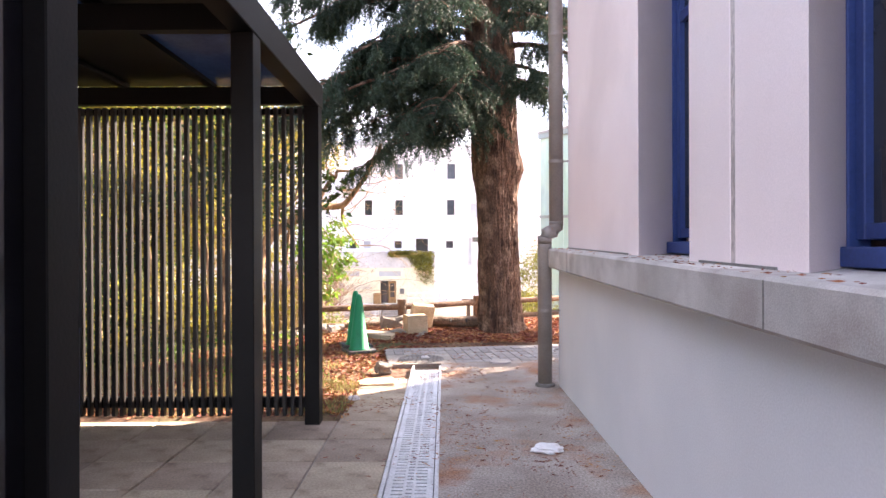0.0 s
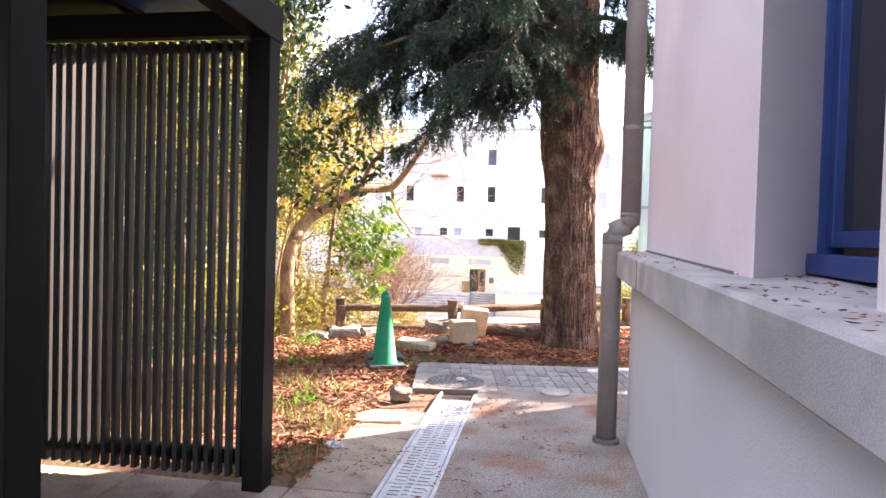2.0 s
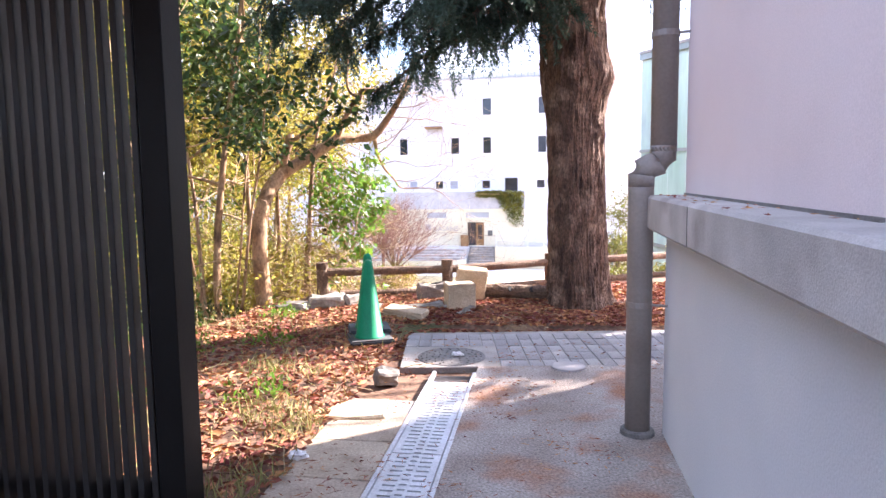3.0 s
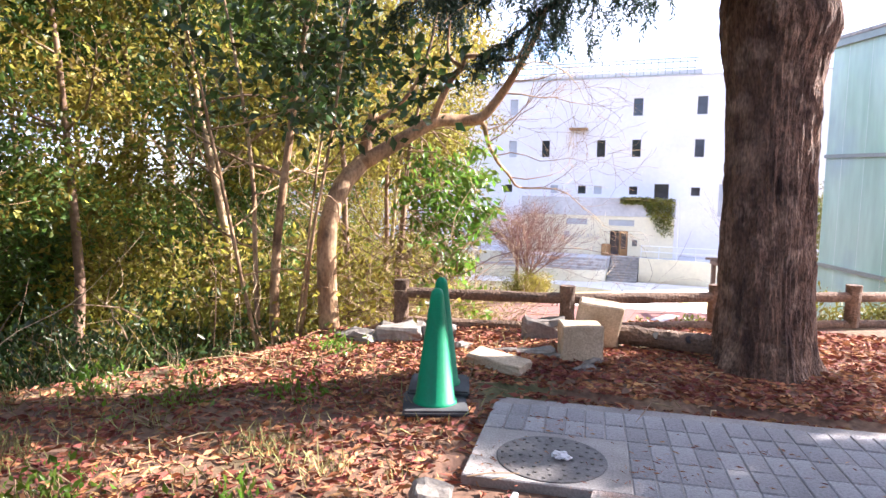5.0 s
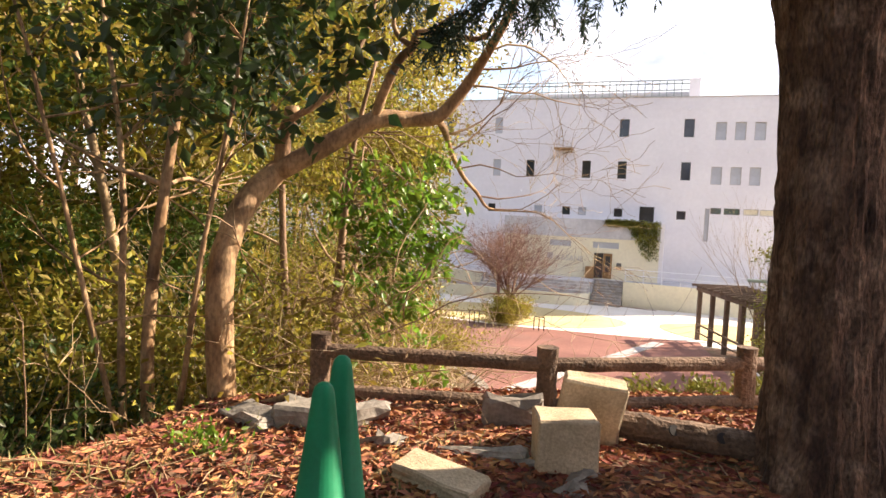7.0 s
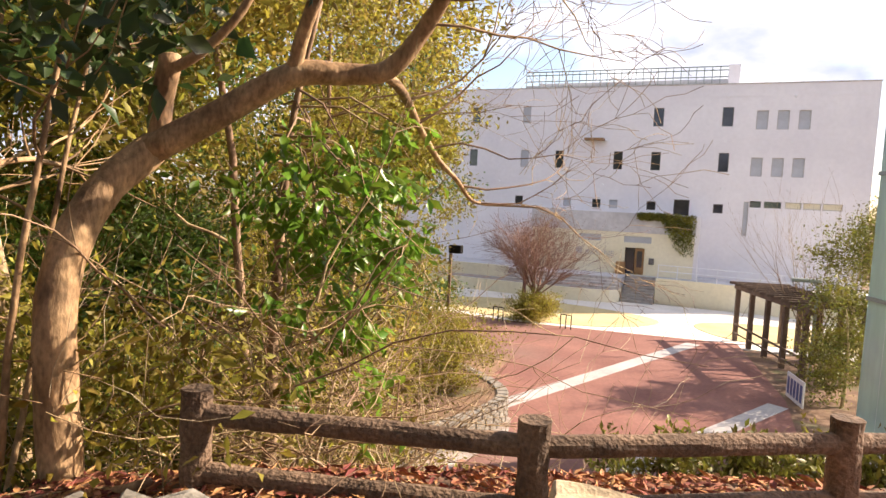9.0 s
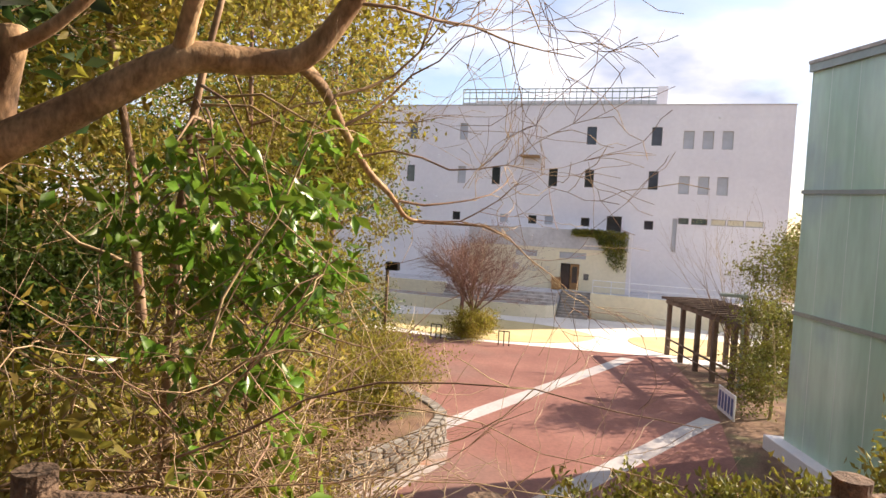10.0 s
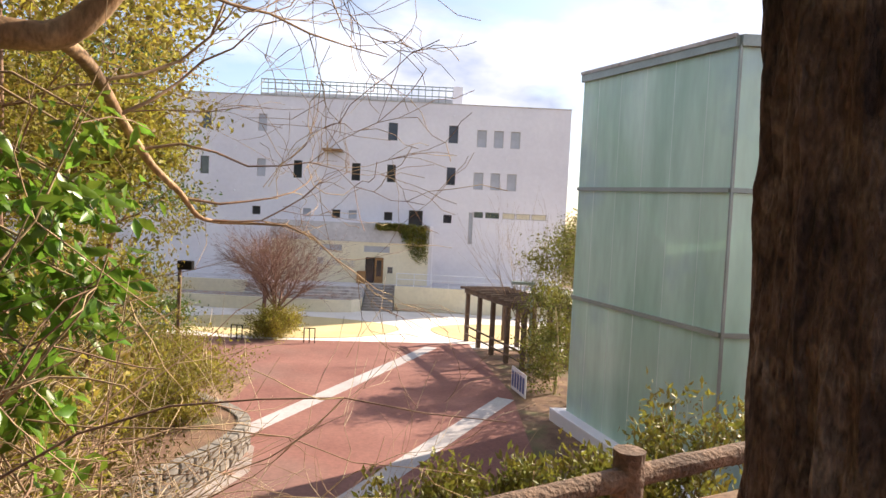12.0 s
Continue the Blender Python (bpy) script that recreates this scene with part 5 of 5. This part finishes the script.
# ---- vending machine and bin under the shelter ----
vm = empty("vending_machine", pose(-2.95, 3.25, 0), "navy drinks vending machine with lit product shelves", "vending machine")
part("body", box(0, 0, 0.03, 0.70, 0.92, 1.80, 0.015), M_NAVY, vm)
part("display", box(0.702, 0.08, 0.85, 0.712, 0.84, 1.70), M_SHADE, vm, "white product display")
cols = [mat("can_%s" % n, c, c, 5, 0.3, 0, 40, 0.05) for n, c in (("red", (0.5, 0.03, 0.03)), ("green", (0.05, 0.3, 0.08)), ("brown", (0.2, 0.09, 0.03)), ("pale", (0.6, 0.62, 0.6)))]
M_ORANGE = mat("price_strip", (0.6, 0.22, 0.04), (0.68, 0.28, 0.06), 5, 0.5, 0, 40, 0.05)
for k in range(3):
    for j in range(8):
        v, f = [], []
        tube(v, f, [(0.74, 0.14 + j * 0.092, 0.95 + 0.26 * k), (0.74, 0.14 + j * 0.092, 1.08 + 0.26 * k), (0.74, 0.14 + j * 0.092, 1.10 + 0.26 * k)], [0.03, 0.03, 0.022], 10)
        put("can", v, f, cols[(j * 3 + k) % 4], vm)
    part("price_rail", box(0.713, 0.08, 0.90 + 0.26 * k, 0.765, 0.84, 0.945 + 0.26 * k), M_ORANGE, vm)
part("coin_panel", box(0.702, 0.12, 0.45, 0.716, 0.8, 0.8, 0.004), M_NAVY, vm)
for y, z, w, h in ((0.2, 0.6, 0.1, 0.08), (0.5, 0.55, 0.12, 0.1), (0.68, 0.68, 0.08, 0.06)):
    part("sticker", box(0.717, y, z, 0.719, y + w, z + h), M_WHITE, vm)
part("delivery_flap", box(0.702, 0.2, 0.15, 0.725, 0.72, 0.36, 0.008), M_BLACK, vm)
rb = empty("recycling_bin", pose(-2.76, 4.28, 0), "navy plastic recycling bin with a grey lid panel", "bin")
part("body", box(0, 0, 0.0, 0.36, 0.28, 0.78, 0.03, 2), M_NAVY, rb)
part("lid", prism([(0.0, 0.0), (0.36, 0.0), (0.36, 0.28), (0.0, 0.28)], 0.781, 0.98, 0.05), M_NAVY, rb)
part("flap", box(0.361, 0.04, 0.52, 0.372, 0.24, 0.72, 0.01), M_RUBBER, rb, "grey flap panel")

# ---- plaza things ----
def post_line(v, f, pts, r):
    for p in pts:
        tube(v, f, [p[0], p[1]], [r, r], 6)


planter = bush(-9.1, 43.9, PLAZA, 2.7, 1.55, 9000, 0.14, M_LEAFOLIVE, 501, "clipped brown-green hedge round the bare tree", "hedge", "hedge", 80)
bare = empty("bare_tree", pose(-9.2, 44.3, PLAZA), "leafless spreading tree with fine reddish branches", "tree")
v, f, tips = [], [], []
rnd = random.Random(8)
tube(v, f, [(0, 0, -0.1), (0.02, 0, 0.8), (0, 0.02, 1.7)], [0.13, 0.11, 0.10], 8, 0.04, rnd)
for i in range(17):
    a, q = rnd.uniform(0, 6.28), rnd.uniform(0.25, 0.95)
    grow(v, f, (0, 0.02, rnd.uniform(1.2, 1.7)), (q * math.cos(a), q * math.sin(a), 1.0), rnd.uniform(2.3, 3.2), 0.058, 2, rnd, tips, 0.16, 0.02, (10, 9), 0.75, 4, 0.006)
put("branch_crown", v, f, M_REDTWIG, bare, smooth=True)
bare3 = empty("bare_tree", pose(-11.6, 50.6, PLAZA), "broad leafless tree with dense reddish twigs", "tree")
v, f, tips = [], [], []
tube(v, f, [(0, 0, -0.1), (0.05, 0, 1.2), (0, 0.02, 2.6)], [0.16, 0.13, 0.12], 8, 0.04, rnd)
for i in range(15):
    a, q = rnd.uniform(0, 6.28), rnd.uniform(0.4, 1.4)
    grow(v, f, (0, 0.02, rnd.uniform(2.2, 2.6)), (q * math.cos(a), q * math.sin(a), 1.0), rnd.uniform(2.2, 3.0), 0.055, 2, rnd, tips, 0.18, 0.0, (9, 8), 0.8, 4, 0.007)
put("branch_crown", v, f, M_REDTWIG, bare3, smooth=True)
hr = empty("hedge_railing", pose(0, 0, 0), "low dark metal rails beside the hedge", "railing")
for x in (-11.2, -7.2):
    for k in range(3):
        part("post", box(x + 0.3 * k, 42.6, PLAZA, x + 0.3 * k + 0.05, 42.65, PLAZA + 0.8), M_BLACK, hr)
    part("rail", box(x, 42.6, PLAZA + 0.78, x + 0.65, 42.65, PLAZA + 0.83), M_BLACK, hr)
lamp = empty("street_lamp", pose(-9.94, 32.4, PLAZA), "slim dark plaza lamp post with a square head", "lamp")
part("pole", box(-0.06, -0.06, 0, 0.06, 0.06, 5.0, 0.01), M_BROWNWOOD, lamp)
part("head", box(-0.06, -0.16, 4.7, 0.5, 0.16, 5.05, 0.03), M_BLACK, lamp)
lamp2 = empty("street_lamp", pose(4.55, 38.0, PLAZA), "slim grey plaza lamp post with a flat head", "lamp")
part("pole", box(-0.06, -0.06, 0, 0.06, 0.06, 4.3, 0.01), M_ALU, lamp2)
part("head", box(-1.0, -0.2, 4.2, 0.1, 0.2, 4.34, 0.03), M_ALU, lamp2)

trellis = empty("plaza_trellis", pose(1.9, 45.2, PLAZA, 0, 0, -72), "brown timber trellis walkway with slatted top", "trellis")
for i in range(5):
    for yy in (0.0, 2.4):
        part("post", box(i * 1.9 - 0.11, yy - 0.11, 0, i * 1.9 + 0.11, yy + 0.11, 2.85, 0.01), M_BROWNWOOD, trellis)
for yy in (0.0, 2.4):
    part("beam", box(-0.4, yy - 0.09, 2.85, 8.0, yy + 0.09, 3.10, 0.01), M_BROWNWOOD, trellis)
for i in range(11):
    part("slat", box(-0.3 + 0.78 * i, -0.4, 3.10, -0.2 + 0.78 * i, 2.8, 3.24), M_BROWNWOOD, trellis)
part("handrail", box(0, -0.14, 0.9, 7.6, -0.10, 1.0), M_BROWNWOOD, trellis)
part("handrail", box(0, -0.14, 0.45, 7.6, -0.10, 0.52), M_BROWNWOOD, trellis)
barrier = empty("barrier", pose(3.35, 34.6, PLAZA, 0, 0, -78), "white and blue folding barrier panel", "barrier")
part("frame", box(0, -0.03, 0.1, 1.7, 0.03, 1.05, 0.01), M_WHITE, barrier)
for i in range(5):
    part("blue_panel", box(0.1 + 0.32 * i, -0.036, 0.25, 0.32 + 0.32 * i, -0.031, 0.9), M_BLUE, barrier)

# shrubs and small trees between the trellis and the tower
for i, (x, y, h) in enumerate(((5.6, 37.6, 6.2), (7.5, 40.5, 7.5), (5.2, 34.6, 4.2), (9.0, 36.0, 8.0), (8.5, 46.0, 8.0))):
    t_ = wood_tree(x, y, h, 600 + i, M_AZALEA, "small garden tree with sparse olive leaves", 30, 0.15, 0.08, 0.12, 0.35)
    t_["group"] = "garden trees by the trellis"
bare2 = empty("bare_tree", pose(5.3, 42.5, PLAZA), "leafless small tree by the trellis", "tree")
v, f, tips = [], [], []
for i in range(9):
    a = rnd.uniform(0, 6.28)
    grow(v, f, (0.1 * math.cos(a), 0.1 * math.sin(a), 0), (0.3 * math.cos(a), 0.3 * math.sin(a), 1.0), rnd.uniform(3.2, 5.6), 0.05, 2, rnd, tips, 0.14, 0.05, (5, 5), 0.5, 4)
put("branch_crown", v, f, M_TWIG, bare2, smooth=True)

# curved stone retaining wall at the foot of the bank
stone_wall = empty("stone_wall", pose(0, 0, 0), "low curved retaining wall of grey stone blocks", "wall")
path = [Vector(p) for p in smooth_path([(-16.0, 34.5, 0), (-11.5, 31.5, 0), (-8.0, 29.3, 0), (-5.9, 27.4, 0), (-5.6, 25.6, 0), (-6.3, 23.4, 0), (-7.6, 21.6, 0), (-9.5, 20.0, 0)], 5)]
rnd = random.Random(9)
for row in range(3):
    for i in range(len(path) - 1):
        p, q = path[i], path[i + 1]
        if row % 2:
            p, q = p.lerp(q, 0.5), q.lerp(path[min(i + 2, len(path) - 1)], 0.5)
        d = q - p
        if d.length < 0.05:
            continue
        a = math.degrees(math.atan2(d.y, d.x))
        o = part("stone", box(0.015, -0.2, 0.01, d.length - 0.015, 0.2, 0.26, 0.03), M_STONE, stone_wall, m=pose(p.x, p.y, PLAZA + 0.27 * row, rnd.uniform(-2, 2), 0, a + rnd.uniform(-1, 1)))
part("core", prism([(p.x - 0.15, p.y) for p in path], PLAZA - 0.3, PLAZA + 0.74), M_SOIL, stone_wall, "soil behind the stones")
for i, (x, y, s) in enumerate(((-7.6, 26.4, 1.1), (-7.6, 28.2, 1.8), (-8.0, 24.6, 1.1), (-9.2, 30.2, 1.9), (-9.0, 26.5, 2.4), (-9.6, 22.6, 1.2))):
    bush(x, y, PLAZA + 0.7, 1.3 * s, s, 3600, 0.12, M_LEAFOLIVE, 700 + i, "brown-green bush above the stone wall", group="bushes above the stone wall", stems=26)
# ivy over the annex corner
rs = np.random.RandomState(55)
n = 5200
u = rs.uniform(0, 1, n)
x = -4.9 + 4.0 * u
drop = np.where(u < 0.45, 0.55, 0.7 + 2.6 * np.clip((u - 0.45) / 0.35, 0, 1)) * rs.beta(1.1, 1.9, n)
P = np.stack([x + rs.normal(size=n) * 0.12, np.full(n, BY - 2.72) - rs.uniform(0, 0.25, n), 1.05 - drop], 1)
tagged(leaf_mesh("ivy", P, rs.normal(size=(n, 3)) * 0.6 + np.array([0, -0.3, -0.6]), 0.16, 0.10, M_AZALEA, seed=12), "dark ivy hanging over the annex parapet", "ivy", kind="stuff")

# ---- paving pieces ----
def piece(name, bm_or_mesh, material, parent, m):
    if isinstance(bm_or_mesh, bpy.types.Mesh):
        o = new(name, bm_or_mesh)
        o.parent, o.matrix_basis = parent, m
        return o
    return part(name, bm_or_mesh, material, parent, m=m)


drain = empty("drain_grating", pose(0, 0, 0), "galvanised steel slotted drain cover strip", "drain", kind="structure")
# Solid block close under the grate; its near-black colour stands for channel shade.
part("channel", box(-0.19, -4.0, -0.12, 0.13, 7.08, -0.03), M_GAP_SHADE, drain, "drain channel filled near-black to stand for its shade")
for x0, x1 in ((-0.19, -0.165), (0.105, 0.13)):
    part("side_rail", box(x0, -4.0, -0.03, x1, 7.08, 0.004, 0.003), M_DRAIN, drain)
GL = 0.60
gvs, gfs = [], []
def gbox(x0, y0, x1, y1, z0=-0.022, z1=0.0):
    b = len(gvs)
    gvs.extend([(x0, y0, z0), (x1, y0, z0), (x1, y1, z0), (x0, y1, z0), (x0, y0, z1), (x1, y0, z1), (x1, y1, z1), (x0, y1, z1)])
    gfs.extend([(b, b + 3, b + 2, b + 1), (b + 4, b + 5, b + 6, b + 7), (b, b + 1, b + 5, b + 4), (b + 1, b + 2, b + 6, b + 5), (b + 2, b + 3, b + 7, b + 6), (b + 3, b, b + 4, b + 7)])
for x0, x1 in ((-0.160, -0.125), (-0.062, -0.048), (-0.012, 0.002), (0.065, 0.100)):
    gbox(x0, 0.004, x1, GL - 0.004)
for x0, x1, off in ((-0.125, -0.062, 0.0), (-0.048, -0.012, 0.03), (0.002, 0.065, 0.015)):
    y = 0.004
    while y < GL - 0.03:
        gbox(x0, y + off * 0.5, x1, min(y + off * 0.5 + 0.034, GL - 0.004))
        y += 0.05
gme = put("grate", gvs, gfs, M_DRAIN, drain, m=pose(0, -4.0, 0)).data
for i in range(1, 18):
    piece("grate", gme, M_DRAIN, drain, pose(0, -4.0 + GL * i + 0.04, 0))
part("end_slab", box(0.0, 0.0, -0.10, 0.77, 0.615, 0.0, 0.006), M_CONC, slab_bed, "concrete slab round the manhole")

FL = 0.45
fme = part("flag", box(0.004, 0.004, -0.05, FL - 0.004, FL - 0.004, 0.0, 0.005), M_FLAG, bed, m=pose(-0.64, -0.09, 0)).data
rnd = random.Random(3)
for j in range(11):
    for i in range(9):
        if i == 0 and j == 0:
            continue
        piece("flag", fme, M_FLAG, bed, pose(-0.64 - FL * i, -0.09 + FL * j, rnd.uniform(-0.003, 0.002), rnd.uniform(-0.3, 0.3), rnd.uniform(-0.3, 0.3)))
for j in range(3):
    piece("flag", fme, M_FLAG, bed2, pose(-0.64, 4.87 + FL * j, rnd.uniform(-0.004, 0.001), rnd.uniform(-0.5, 0.5), rnd.uniform(-0.5, 0.5)))
bme = part("brick", box(0.003, 0.003, -0.05, 0.107, 0.217, 0.0, 0.005), M_BRICK, slab_bed, m=pose(0.0, 0.62, 0)).data
for j in range(5):
    for i in range(35):
        x, y = 0.11 * i, 0.62 + 0.22 * (j - 3)
        if (i == 0 and j == 3) or (x < 0.76 and j < 3) or y < -0.05:
            continue
        piece("brick", bme, M_BRICK, slab_bed, pose(x, y, rnd.uniform(-0.004, 0.002), rnd.uniform(-0.6, 0.6), rnd.uniform(-0.6, 0.6)))
